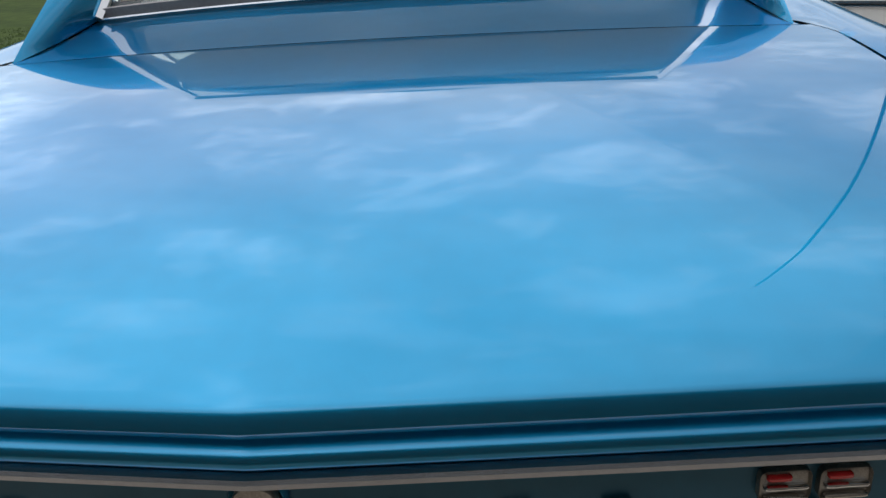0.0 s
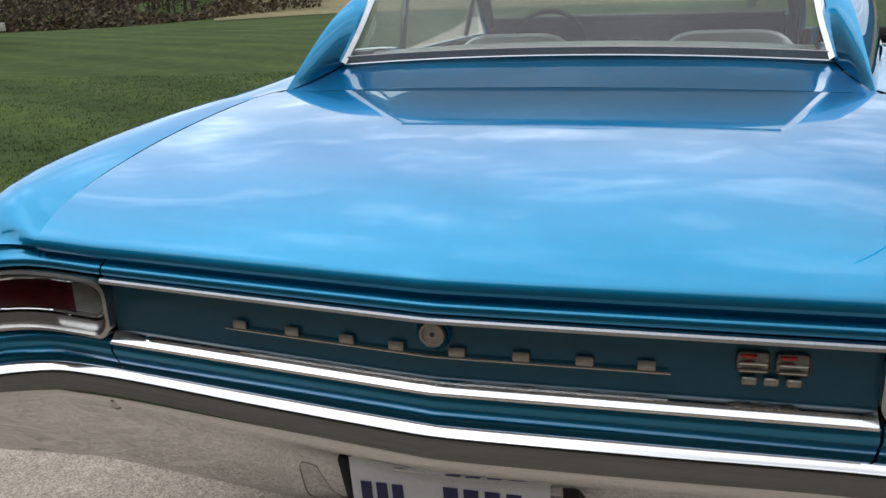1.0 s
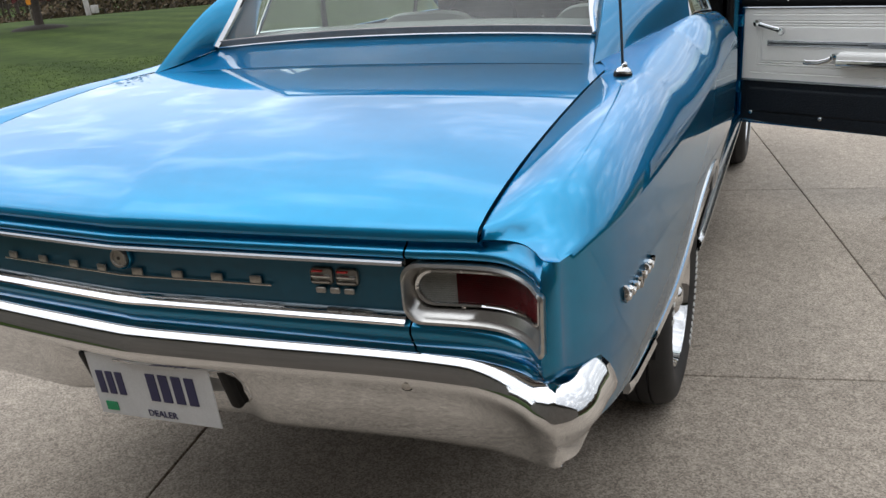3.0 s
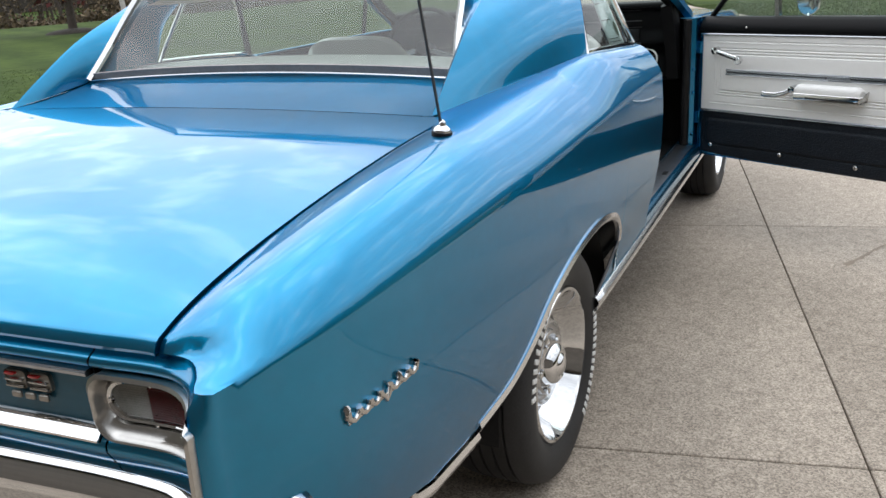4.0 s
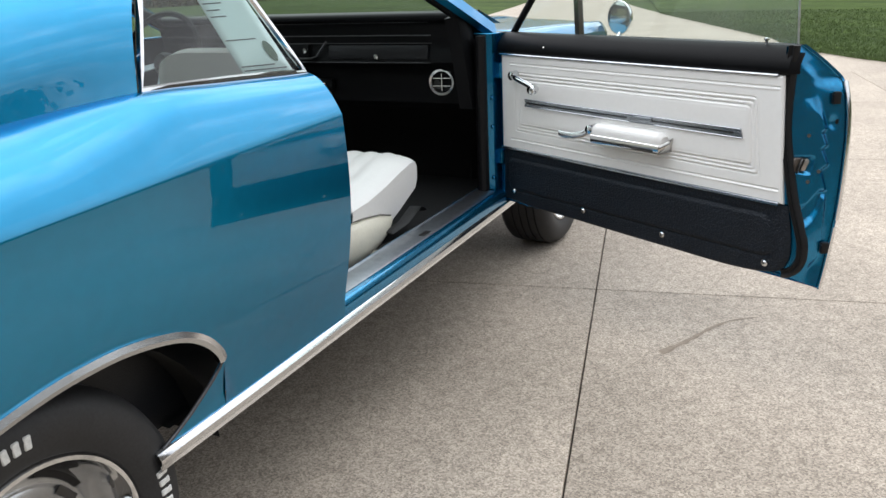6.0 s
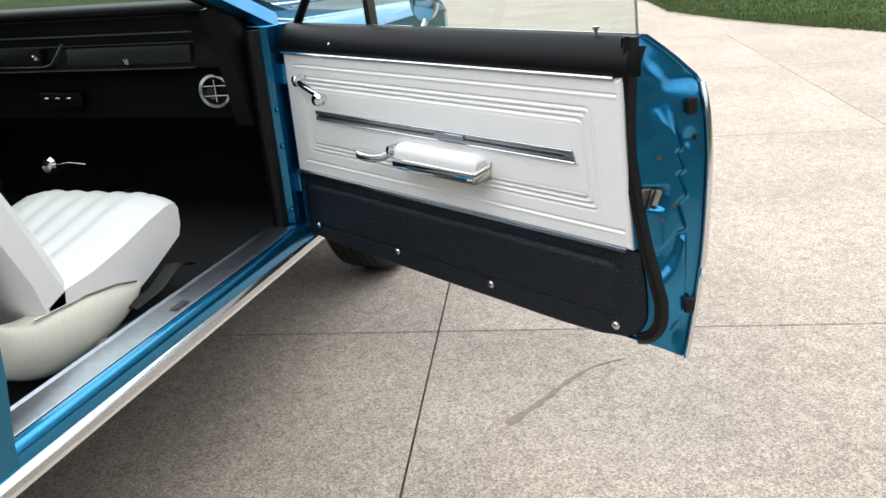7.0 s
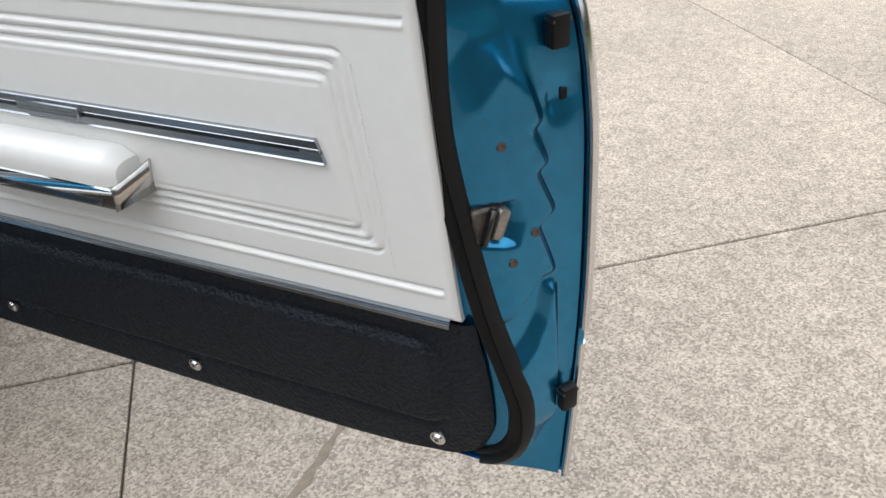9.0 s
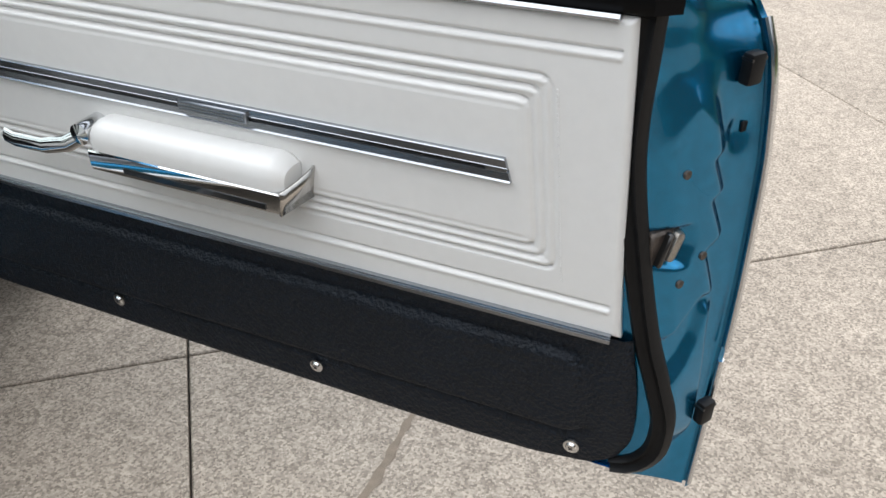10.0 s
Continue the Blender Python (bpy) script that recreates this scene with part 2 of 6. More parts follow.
def rod(name, path, r, mat, parent=None, label="", n=8, up=(0, 0, 1), flat=None, closed=False):
    return make(name, *sweep(path, ring(r, n, flat), up, closed), mat, parent, label, sharp=60)


def box_bm(sx, sy, sz, r=0.0, seg=2, m=None):
    bm = bmesh.new()
    bmesh.ops.create_cube(bm, size=1, matrix=Matrix.Diagonal((sx, sy, sz, 1)))
    if r:
        bmesh.ops.bevel(bm, geom=bm.edges[:], offset=r, segments=seg, affect="EDGES", profile=0.5)
    if m is not None:
        bmesh.ops.transform(bm, matrix=m, verts=bm.verts)
    return bm


def lathe(prof, n=32, axis="x"):
    """Points and faces of (along, radius) rows turned round an axis."""
    rows = []
    for a, r in prof:
        row = []
        for i in range(n):
            c, s = math.cos(2 * math.pi * i / n) * r, math.sin(2 * math.pi * i / n) * r
            row.append(Vector((a, c, s)) if axis == "x" else Vector((c, a, s)) if axis == "y" else Vector((c, s, a)))
        rows.append(row)
    return grid(rows, wrap=True)


def flip(p):
    return Vector((-p[0], p[1], p[2]))


def mirrored(sheet):
    return [flip(p) for p in sheet[0]], [tuple(reversed(f)) for f in sheet[1]]


# ---- the car: body ----
car = thing("car", "turquoise vintage two-door coupe, chrome trim, passenger door open", "car")

CORNER = -0.038  # how far the wings' ends reach back
tail_y = curve((0, 0), (0.03, 0.002), (0.3, 0.022), (0.573, 0.043), (0.69, 0.050), (0.745, 0.043), (0.79, 0.020), (0.82, -0.010), (0.842, CORNER), (0.853, CORNER + 0.002), (0.866, CORNER + 0.016), (0.875, CORNER + 0.030))
tail_lift = curve((0, 0), (0.58, -0.002), (0.70, 0.001), (0.77, 0.004), (0.84, 0.001), (0.86, 0))


def tail(x, z, d=0.0):
    """A point of the tail: across, height, depth towards the front."""
    a = abs(x)
    k = min(max((a - 0.75) / 0.10, 0), 1)
    k = k * k * (3 - 2 * k)
    top = min(max((z - 0.78) / 0.09, 0), 1)
    return Vector((x, tail_y(a) + d - k * 0.05 * (0.868 - max(z, 0.755)) + k * 0.35 * max(0, 0.755 - z), z + tail_lift(a) * top))


deck_z = curve((0.0, 0.905), (0.002, 0.912), (0.006, 0.918), (0.020, 0.9265), (0.045, 0.939), (0.09, 0.9555), (0.157, 0.973), (0.356, 1.008), (0.617, 1.037), (0.832, 1.052), (0.95, 1.058))
DECK_FRONT = 0.915


def deck(x, s):
    """A point of the boot lid: across, and 0 at the lip to 1 at the front edge."""
    y0 = tail_y(abs(x))
    y = y0 + (DECK_FRONT - y0) * s
    w = 1 - (abs(x) / 0.73) ** 2
    return Vector((x, y, deck_z((y - y0) * 0.9 / (DECK_FRONT - y0)) + 0.014 * w * min(1, s * 4) + tail_lift(abs(x)) * (1 - min(1, s * 3))))


gap_x = curve((0.0, 0.713), (0.1, 0.722), (0.3, 0.729), (0.5, 0.733), (1.0, 0.737))
crease = curve((0.0, 0.868, 0.899), (0.05, 0.886, 0.910), (0.15, 0.910, 0.919), (0.3, 0.924, 0.925), (0.6, 0.934, 0.929), (0.9, 0.937, 0.933), (1.3, 0.939, 0.949), (1.75, 0.938, 0.962), (2.2, 0.934, 0.972), (3.4, 0.925, 0.985), (4.6, 0.90, 0.97), (5.0, 0.86, 0.94))
belt = curve((0.93, 0.692, 1.056), (1.3, 0.762, 1.079), (1.66, 0.828, 1.102), (1.9, 0.836, 1.090), (2.2, 0.838, 1.072), (2.6, 0.838, 1.066), (3.4, 0.835, 1.062))
arch = curve((0.62, 0.482), (0.70, 0.490), (0.80, 0.508), (0.88, 0.548), (0.98, 0.612), (1.07, 0.648), (1.2, 0.677), (1.32, 0.688), (1.42, 0.684), (1.52, 0.664), (1.58, 0.642), (1.63, 0.610), (1.665, 0.575), (1.685, 0.545), (1.695, 0.52))
LOW = 0.415


def shoulder(y):
    """The inner edge of the quarter's top at a distance along the car."""
    if y < 0.80:
        x = gap_x(min(max((y - 0.06) / 0.86, 0), 1)) + 0.006
        return Vector((x, y, deck_z(max(y - 0.055, 0) * 0.9 / 0.86)))
    if y < 0.96:
        a, b = shoulder(0.799), Vector((0.700, 0.96, 1.0595))
        t = (y - 0.799) / 0.161
        return Vector((a.x + (b.x - a.x) * t**2, y, a.z + (b.z - a.z) * t))
    b = belt(y)
    return Vector((b.x, y, b.y))


SHOULDER_A, SHOULDER_B = shoulder(0.799), belt(1.40)


def shoulder_line(y):
    """The inner edge of the quarter's top without the dip round the pillar's foot."""
    if not 0.799 < y < 1.40:
        return shoulder(y)
    t = (y - 0.799) / 0.601
    k = t * t * (3 - 2 * t) * 0.5 + t * 0.5
    return Vector((SHOULDER_A.x + (SHOULDER_B.x - SHOULDER_A.x) * t**1.8, y, SHOULDER_A.z + (SHOULDER_B.y - SHOULDER_A.z) * k))


def side_x(y, z, c):
    """Half width of the flank below the crease."""
    t = min(max((c.y - z) / 0.52, 0), 1)
    return c.x + 0.011 * math.sin(math.pi * min(t * 1.1, 1)) - (0.045 + 0.045 * max(0, 1 - y / 0.9)) * t**2.2


crown_in = curve((0, 0.002), (0.03, 0.015), (0.07, 0.033), (0.12, 0.042), (0.2, 0.038), (0.3, 0.032), (0.6, 0.022), (0.8, 0.016), (1.2, 0.014))
crown_out = curve((0, 0.002), (0.03, 0.016), (0.07, 0.037), (0.12, 0.050), (0.2, 0.050), (0.3, 0.043), (0.6, 0.018), (0.8, 0.004), (1.2, 0.0))


def flank(y, z_low=None, n_top=14, n_side=16):
    s, c = shoulder_line(y), crease(y)
    k = min(max((y - 0.70) / 0.95, 0), 1)
    k = k * k * (3 - 2 * k)
    dx, dz = c.x - s.x, s.z - c.y
    b1 = Vector((s.x + dx * (0.44 - 0.06 * k), y, s.z + crown_in(y) * (1 - k) + (0.004 - 0.02 * dz) * k))
    b2 = Vector((c.x - dx * (0.26 - 0.02 * k), y, (s.z + crown_out(y)) * (1 - k) + (c.y + 0.52 * dz) * k))
    b0, b3 = Vector((s.x, y, s.z)), Vector((c.x, y, c.y))
    foot = shoulder(y)
    row = [foot if (foot - s).length > 0.002 else s + Vector((0.002, 0, -0.008))]
    for i in range(n_top):
        f = i / n_top
        g = 1 - f
        row.append(b0 * g**3 + b1 * 3 * g * g * f + b2 * 3 * g * f * f + b3 * f**3)
    low = LOW if z_low is None else z_low
    for i in range(n_side + 1):
        f = (i / n_side) ** 1.45
        z = c.y + (low - c.y) * f
        row.append(Vector((side_x(y, z, c), y, z)))
    return row


def wing_top(x, y):
    """Height of the quarter's upper face."""
    row = flank(y)[1:16]
    for a, b in zip(row, row[1:]):
        if a.x <= x <= b.x:
            return a.z + (b.z - a.z) * (x - a.x) / (b.x - a.x)
    return row[0].z


UPPER = [(0.902, 0.024), (0.895, 0.020), (0.888, 0.014), (0.884, 0.006), (0.879, 0.001), (0.873, 0.0), (0.868, 0.003), (0.864, 0.012)]
LOWER = [(0.752, 0.012), (0.747, 0.003), (0.741, -0.002), (0.731, -0.003), (0.720, 0.002), (0.706, 0.009), (0.693, 0.020), (0.675, 0.038), (0.655, 0.055)]


def tail_depth(z):
    """Depth of the tail's section beside the lamp."""
    pts = sorted(LOWER[1:] + [(0.76, 0.004), (0.864, 0.004)] + UPPER[:-1])
    return float(np.interp(z, [p[0] for p in pts], [p[1] for p in pts]))


def tail_edge(n_top=14, n_side=16):
    def top(f):
        g = min(1, f * 1.6)
        return tail(0.718 + (0.861 - 0.718) * f, 0.9035, 0.005 + 0.016 * g * g * (3 - 2 * g)) + Vector((0, 0, 0.002 * math.sin(math.pi * f)))

    row = [top(0) + Vector((-0.002, 0, -0.006))] + [top(i / n_top) for i in range(n_top)]
    for i in range(n_side + 1):
        z = 0.9025 - (0.9025 - 0.60) * i / n_side
        d = 0.020 - 0.012 * min(1, i / 3)
        row.append(tail(0.861 + 0.003 * math.sin(math.pi * i / n_side), z, d if z > 0.73 else d + (0.73 - z) * 0.5))
    return row


def quarter_sheet():
    ys = [0.15, 0.21, 0.28, 0.36, 0.45, 0.54, 0.62] + steps(0.66, 1.66, 42) + [1.672, 1.682, 1.69, 1.695]

    def low_at(y):
        return 0.60 - 0.118 * min(1, max(y, 0) / 0.45) if y < 0.62 else arch(y)

    edge = tail_edge()

    def turned_in(q):
        row = []
        for j, p in enumerate(edge):
            if j < 15:
                row.append(p + Vector((0, 0.016 * q, -0.009 * q**0.5)))
                continue
            z, x = 0.9025 - (0.9025 - 0.60) * (j - 15) / 16, p.x + (0.8385 - p.x) * q
            there = tail(x, z, tail_depth(z) * q + (p.y - tail(p.x, z).y) * (1 - q) - 0.0005)
            row.append(there)
        return row

    rows = [turned_in(q) for q in (1.0, 0.75, 0.5, 0.25)] + [edge]
    gap = [p - flank(p.y, low_at(p.y))[j] for j, p in enumerate(edge)]
    for f in (0.05, 0.12, 0.21, 0.32, 0.46, 0.63, 0.82):
        row = []
        for j, p in enumerate(edge):
            y = p.y + (0.15 - p.y) * f
            row.append(flank(y, low_at(y))[j] + gap[j] * (1 - f) ** 2)
        rows.append(row)
    rows += [flank(y, low_at(y)) for y in ys]
    rear = grid(rows)
    rows = [flank(1.695, 0.52)] + [flank(y) for y in steps(1.70, 2.195, 12)]
    front = grid(rows)
    # the tongue of the panel that curls back under the wheel opening
    low_front = curve((1.49, 0.415), (1.56, 0.440), (1.62, 0.475), (1.665, 0.520), (1.70, 0.56))
    rows = []
    for y in steps(1.49, 1.70, 10):
        c = crease(y)
        z1 = min(low_front(y), 0.56)
        rows.append([Vector((side_x(y, LOW + (z1 - LOW) * i / 4, c), y, LOW + (z1 - LOW) * i / 4)) for i in range(5)])
    tongue = grid(rows)
    # the return flange at the door opening
    e = flank(2.195)
    flange = grid([e, [Vector((p.x - 0.03, p.y + 0.012, p.z - 0.004)) for p in e], [Vector((p.x - 0.075, p.y - 0.02, p.z - 0.008)) for p in e]])
    return joined(rear, front, tongue, flange)


QUARTER = quarter_sheet()
quarter_right = make("quarter_panel", *QUARTER, paint, car, "turquoise rear quarter panel with a sharp shoulder crease", sharp=66)
quarter_left = make("quarter_panel", *mirrored(QUARTER), paint, car, "turquoise rear quarter panel with a sharp shoulder crease", sharp=66)

# boot lid with its rolled rear lip
xs = [-0.713 + 1.426 * i / 60 for i in range(61)]
rows = []
for s in [0, 0.006, 0.013, 0.025, 0.04, 0.06, 0.085, 0.115, 0.15, 0.2, 0.26, 0.33, 0.41, 0.5, 0.6, 0.7, 0.8, 0.9, 0.96, 1.0]:
    k = gap_x(s) / 0.713
    rows.append([deck(x * k, s) for x in xs])
first = rows[0]
under = [[Vector((p.x, p.y + 0.003, p.z - 0.006)) for p in first], [Vector((p.x, p.y + 0.022, p.z - 0.009)) for p in first]]
back = [[Vector((p.x, p.y + 0.003, p.z - 0.004)) for p in rows[-1]], [Vector((p.x, p.y + 0.004, p.z - 0.02)) for p in rows[-1]]]
boot_lid = make("boot_lid", *grid(list(reversed(under)) + rows + back), paint, car, "broad turquoise boot lid mirroring the clouds", sharp=40)
edge_r = grid([[p, p + Vector((0.0, 0, -0.004)), p + Vector((-0.004, 0, -0.02))] for p in [r[-1] for r in rows]])
make("lid_edge", *edge_r, paint, boot_lid)
make("lid_edge", *mirrored(edge_r), paint, boot_lid)
# near-black channel below the lid's gaps, painting in their shade
gut = [[r[-1] + Vector((-0.012, 0, -0.018)), r[-1] + Vector((0.016, 0, -0.018))] for r in rows[5:]]
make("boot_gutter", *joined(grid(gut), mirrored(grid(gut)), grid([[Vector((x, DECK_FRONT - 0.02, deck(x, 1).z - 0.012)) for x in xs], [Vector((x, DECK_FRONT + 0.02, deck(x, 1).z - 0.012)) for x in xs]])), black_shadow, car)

# foot of the pillars beside the lid
for side in (1, -1):
    make("pillar_foot", *grid([[Vector((side * x, y, z - 0.1 * abs(x - 0.70))) for x in steps(0.655, 0.752, 4)] for y, z in ((0.905, 1.047), (0.95, 1.054), (1.03, 1.058))]), paint, car)
# cowl between lid and rear window
glass_base = curve((0, 1.205, 1.122), (0.3, 1.202, 1.118), (0.5, 1.196, 1.110), (0.6, 1.19, 1.102), (0.70, 1.16, 1.09))
rows = []
for t in steps(0, 1, 8):
    row = []
    for x in steps(-1, 1, 40):
        a = deck(x * 0.700, 1) + Vector((0, 0.006, 0))
        g = glass_base(abs(x) * 0.64)
        b = Vector((x * 0.64, g.x, g.y))
        p = a.lerp(b, t)
        row.append(p + Vector((0, 0, -0.006 * math.sin(math.pi * t))))
    rows.append(row)
make("rear_cowl", *grid(rows), paint, car, "turquoise panel below the rear window")

# sail pillars and roof
sail_edge = curve((0, 0.694, 0.927, 1.056), (0.25, 0.686, 1.03, 1.125), (0.5, 0.672, 1.18, 1.218), (0.75, 0.655, 1.33, 1.285), (1, 0.625, 1.46, 1.345))
glass_edge = curve((0, 0.64, 1.19, 1.102), (0.33, 0.615, 1.265, 1.19), (0.66, 0.600, 1.335, 1.27), (1, 0.580, 1.42, 1.362))
window_rear = curve((0, 0.828, 1.66, 1.102), (0.5, 0.802, 1.70, 1.23), (1, 0.748, 1.78, 1.335))
rows = []
for v in steps(0, 1, 14):
    a, b = sail_edge(v), window_rear(v)
    rows.append([a.lerp(b, u) + Vector((0.012 * math.sin(math.pi * u) * min(1, v * 3), 0, 0.004 * math.sin(math.pi * u) * min(1, v * 3))) for u in steps(0, 1, 14)])
outer = grid(rows)
rows = []
for v in steps(0, 1, 14):
    a, b = sail_edge(v), glass_edge(v)
    rows.append([a, a.lerp(b, 0.08) + Vector((-0.003, -0.001, 0.0)), a.lerp(b, 0.5) + Vector((0.0, 0.003, -0.003)), b])
inner = grid(rows)
SAIL = joined(outer, inner)
make("sail_pillar", *SAIL, paint, car, "wide sloping turquoise roof pillar", sharp=45)
make("sail_pillar", *mirrored(SAIL), paint, car, "wide sloping turquoise roof pillar", sharp=45)
roof_side = curve((1.46, 0.625, 1.345), (1.78, 0.748, 1.338), (2.2, 0.745, 1.345), (2.7, 0.735, 1.338), (2.95, 0.70, 1.318))
rows = []
for y in steps(1.46, 2.95, 20):
    s = roof_side(y)
    rows.append([Vector((s.x * k, y - 0.03 * (1 - abs(k)) * (1 - (y - 1.46) / 1.5) if y < 1.6 else y, s.y + 0.058 * (1 - abs(k) ** 2.6))) for k in steps(-1, 1, 24)])
roof = make("roof", *grid(rows), paint, car, "turquoise roof", thick=0.03)
make("headliner", *grid([[p - Vector((0, 0, 0.034)) for p in r] for r in rows]), headliner, car, "pale grey roof lining")

# rear window, its bright frame
rows = []
for v in steps(0, 1, 8):
    g = glass_edge(v)
    rows.append([Vector((g.x * k, g.y + 0.03 * (1 - abs(k) ** 2) * v, g.z + 0.02 * (1 - k * k))) for k in steps(-1, 1, 16)])
rear_window = make("rear_window", *grid(rows), window_glass, car, "clear rear window glass")
rear_window.visible_shadow = False
outline = [glass_edge(v) for v in steps(0, 1, 12)]
for side in (1, -1):
    make("window_trim", *sweep([Vector((p.x * side, p.y - 0.012, p.z + 0.002)) for p in outline], [(-0.009, 0), (-0.006, 0.009), (0.008, 0.010), (0.013, 0)], up=(-0.6 * side, -0.75, 0.4)), chrome, rear_window, "bright window moulding")
make("window_trim", *sweep([Vector((p.x, p.y - 0.012, p.z - 0.001)) for p in rows[0]], [(-0.003, 0), (-0.002, 0.003), (0.002, 0.003), (0.003, 0)], up=(0, -0.7, 0.7)), satin, rear_window, "thin bright lower moulding")
make("window_gasket", *sweep([Vector((p.x, p.y + 0.002, p.z + 0.012)) for p in rows[0]], [(-0.004, -0.012), (-0.004, 0.010), (0.004, 0.010), (0.004, -0.012)], up=(0, -0.3, 1)), gasket_grey, rear_window)
make("window_trim", *sweep([Vector((p.x, p.y - 0.014, p.z + 0.004)) for p in rows[-1]], [(-0.012, 0), (-0.007, 0.010), (0.007, 0.010), (0.012, 0)], up=(0, -0.9, 0.4)), chrome, rear_window, "bright window moulding")

# quarter windows
for side in (1, -1):
    base = curve((0, 0.824, 1.672, 1.104), (0.5, 0.833, 1.93, 1.092), (1, 0.834, 2.195, 1.074))
    top = curve((0, 0.750, 1.79, 1.335), (1, 0.750, 2.045, 1.338))
    rows = [[base(u).lerp(top(u), v) for u in steps(0, 1, 6)] for v in steps(0, 1, 6)]
    rows = [[Vector((p.x * side - 0.008 * side, p.y, p.z)) for p in r] for r in rows]
    qw = make("quarter_window", *grid(rows), side_glass, car, "small quarter window glass")
    qw.visible_shadow = False
    rim = [r[0] for r in reversed(rows)] + rows[0][1:] + [r[-1] for r in rows[1:]]
    make("window_trim", *sweep([p + Vector((0.008 * side, 0, 0)) for p in rim], ring(0.008, 6), up=(side, 0, 0.1)), chrome, qw, "bright window moulding")

# front half: door on the far side, front wings, bonnet, scuttle
for side in (-1, 1):
    y0 = 2.205 if side < 0 else 3.42
    ys = steps(y0, 5.0, 24)
    rows = []
    for y in ys:
        c = crease(y)
        top = Vector((0.835 - 0.03 * max(0, y - 3.5), y, 1.062 - 0.045 * max(0, y - 3.4)))
        low = 0.415
        if 3.78 < y < 4.62:
            low = 0.415 + 0.27 * (1 - ((y - 4.2) / 0.42) ** 2) ** 0.45
        r = [Vector((top.x + (c.x - top.x) * f, y, top.z + (c.y - top.z) * f + 0.025 * 4 * f * (1 - f))) for f in steps(0, 1, 6)]
        r += [Vector((side_x(y, c.y + (low - c.y) * f, c), y, c.y + (low - c.y) * f)) for f in steps(0, 1, 10)[1:]]
        rows.append([Vector((p.x * side, p.y, p.z)) for p in r])
    make("front_wing", *grid(rows), paint, car, "turquoise front wing and flank", sharp=24, thick=0.004)
rows = []
for y in steps(3.60, 5.0, 14):
    w = 0.832 - 0.03 * (y - 3.5)
    z = 1.062 - 0.045 * (y - 3.4)
    rows.append([Vector((w * k, y, z + 0.035 * (1 - k * k) + 0.012 * max(0, 1 - (abs(k) - 0.3) ** 2 * 60))) for k in steps(-1, 1, 30)])
make("bonnet", *grid(rows), paint, car, "long turquoise bonnet", thick=0.006)
make("nose", *grid([[Vector((p.x, p.y, p.z)) for p in rows[-1]], [Vector((p.x, p.y + 0.05, 0.85)) for p in rows[-1]], [Vector((p.x, p.y + 0.03, 0.45)) for p in rows[-1]]]), paint, car)
make("scuttle", *grid([[Vector((0.83 * k, 3.40, 1.062 + 0.03 * (1 - k * k))) for k in steps(-1, 1, 12)], [Vector((0.83 * k, 3.60, 1.055 + 0.03 * (1 - k * k))) for k in steps(-1, 1, 12)]]), paint, car, thick=0.004)

# windscreen and its pillars
pil = curve((0, 0.80, 3.50, 1.065), (0.5, 0.755, 3.20, 1.20), (1, 0.70, 2.95, 1.318))
rows = [[Vector((pil(v).x * k, pil(v).y + 0.10 * (1 - k * k) * (1 - v * 0.6), pil(v).z + 0.03 * (1 - k * k))) for k in steps(-1, 1, 14)] for v in steps(0, 1, 8)]
windscreen = make("windscreen", *grid(rows), window_glass, car, "clear windscreen glass")
windscreen.visible_shadow = False
for side in (1, -1):
    pts = [Vector((pil(v).x * side, pil(v).y, pil(v).z)) for v in steps(0, 1, 8)]
    make("windscreen_pillar", *sweep(pts, [(-0.03, -0.012), (-0.026, 0.014), (0.022, 0.018), (0.030, 0.0), (0.02, -0.014)], up=(side, 0, 0.5)), paint, car, "turquoise windscreen pillar")
    make("pillar_cover", *sweep([p + Vector((-0.028 * side, 0.0, -0.012)) for p in pts], ring(0.024, 8), up=(side, 0, 0.5)), black_smooth, car)
part("interior_mirror", box_bm(0.25, 0.025, 0.055, 0.01), black_smooth, car, "small interior mirror", matrix=pose(0.02, 2.98, 1.335, -12, 0, 0))

# underside and inner wheel houses, near-black with their shade put into the colour
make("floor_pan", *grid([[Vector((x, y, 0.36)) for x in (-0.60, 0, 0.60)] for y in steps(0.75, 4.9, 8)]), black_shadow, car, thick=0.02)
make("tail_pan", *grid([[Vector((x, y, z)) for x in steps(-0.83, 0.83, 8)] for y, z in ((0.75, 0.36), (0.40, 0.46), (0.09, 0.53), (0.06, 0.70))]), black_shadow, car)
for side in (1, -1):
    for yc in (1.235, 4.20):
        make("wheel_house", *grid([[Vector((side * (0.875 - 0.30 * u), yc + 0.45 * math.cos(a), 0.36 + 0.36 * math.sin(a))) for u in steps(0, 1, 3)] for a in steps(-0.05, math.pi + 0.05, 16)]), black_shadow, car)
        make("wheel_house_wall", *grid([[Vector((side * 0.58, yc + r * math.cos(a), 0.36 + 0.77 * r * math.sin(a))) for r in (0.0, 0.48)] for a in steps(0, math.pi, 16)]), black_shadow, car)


# ---- the car: tail ----
def tail_band(prof, x0, x1, n=70):
    return grid([[tail(x, z, d) for x in steps(x0, x1, n)] for z, d in prof])


make("tail_crossmember", *tail_band(UPPER, -0.583, 0.583), paint, boot_lid, "turquoise bead below the lid's lip", sharp=60)
# the recessed panel carries its shade in a darker turquoise
make("tail_panel", *tail_band([(0.866, 0.013), (0.81, 0.012), (0.750, 0.013)], -0.578, 0.578), tail_shade_paint, boot_lid, "dark turquoise recessed tail panel")
make("tail_valance", *tail_band(LOWER, -0.583, 0.583), paint, boot_lid, sharp=60)
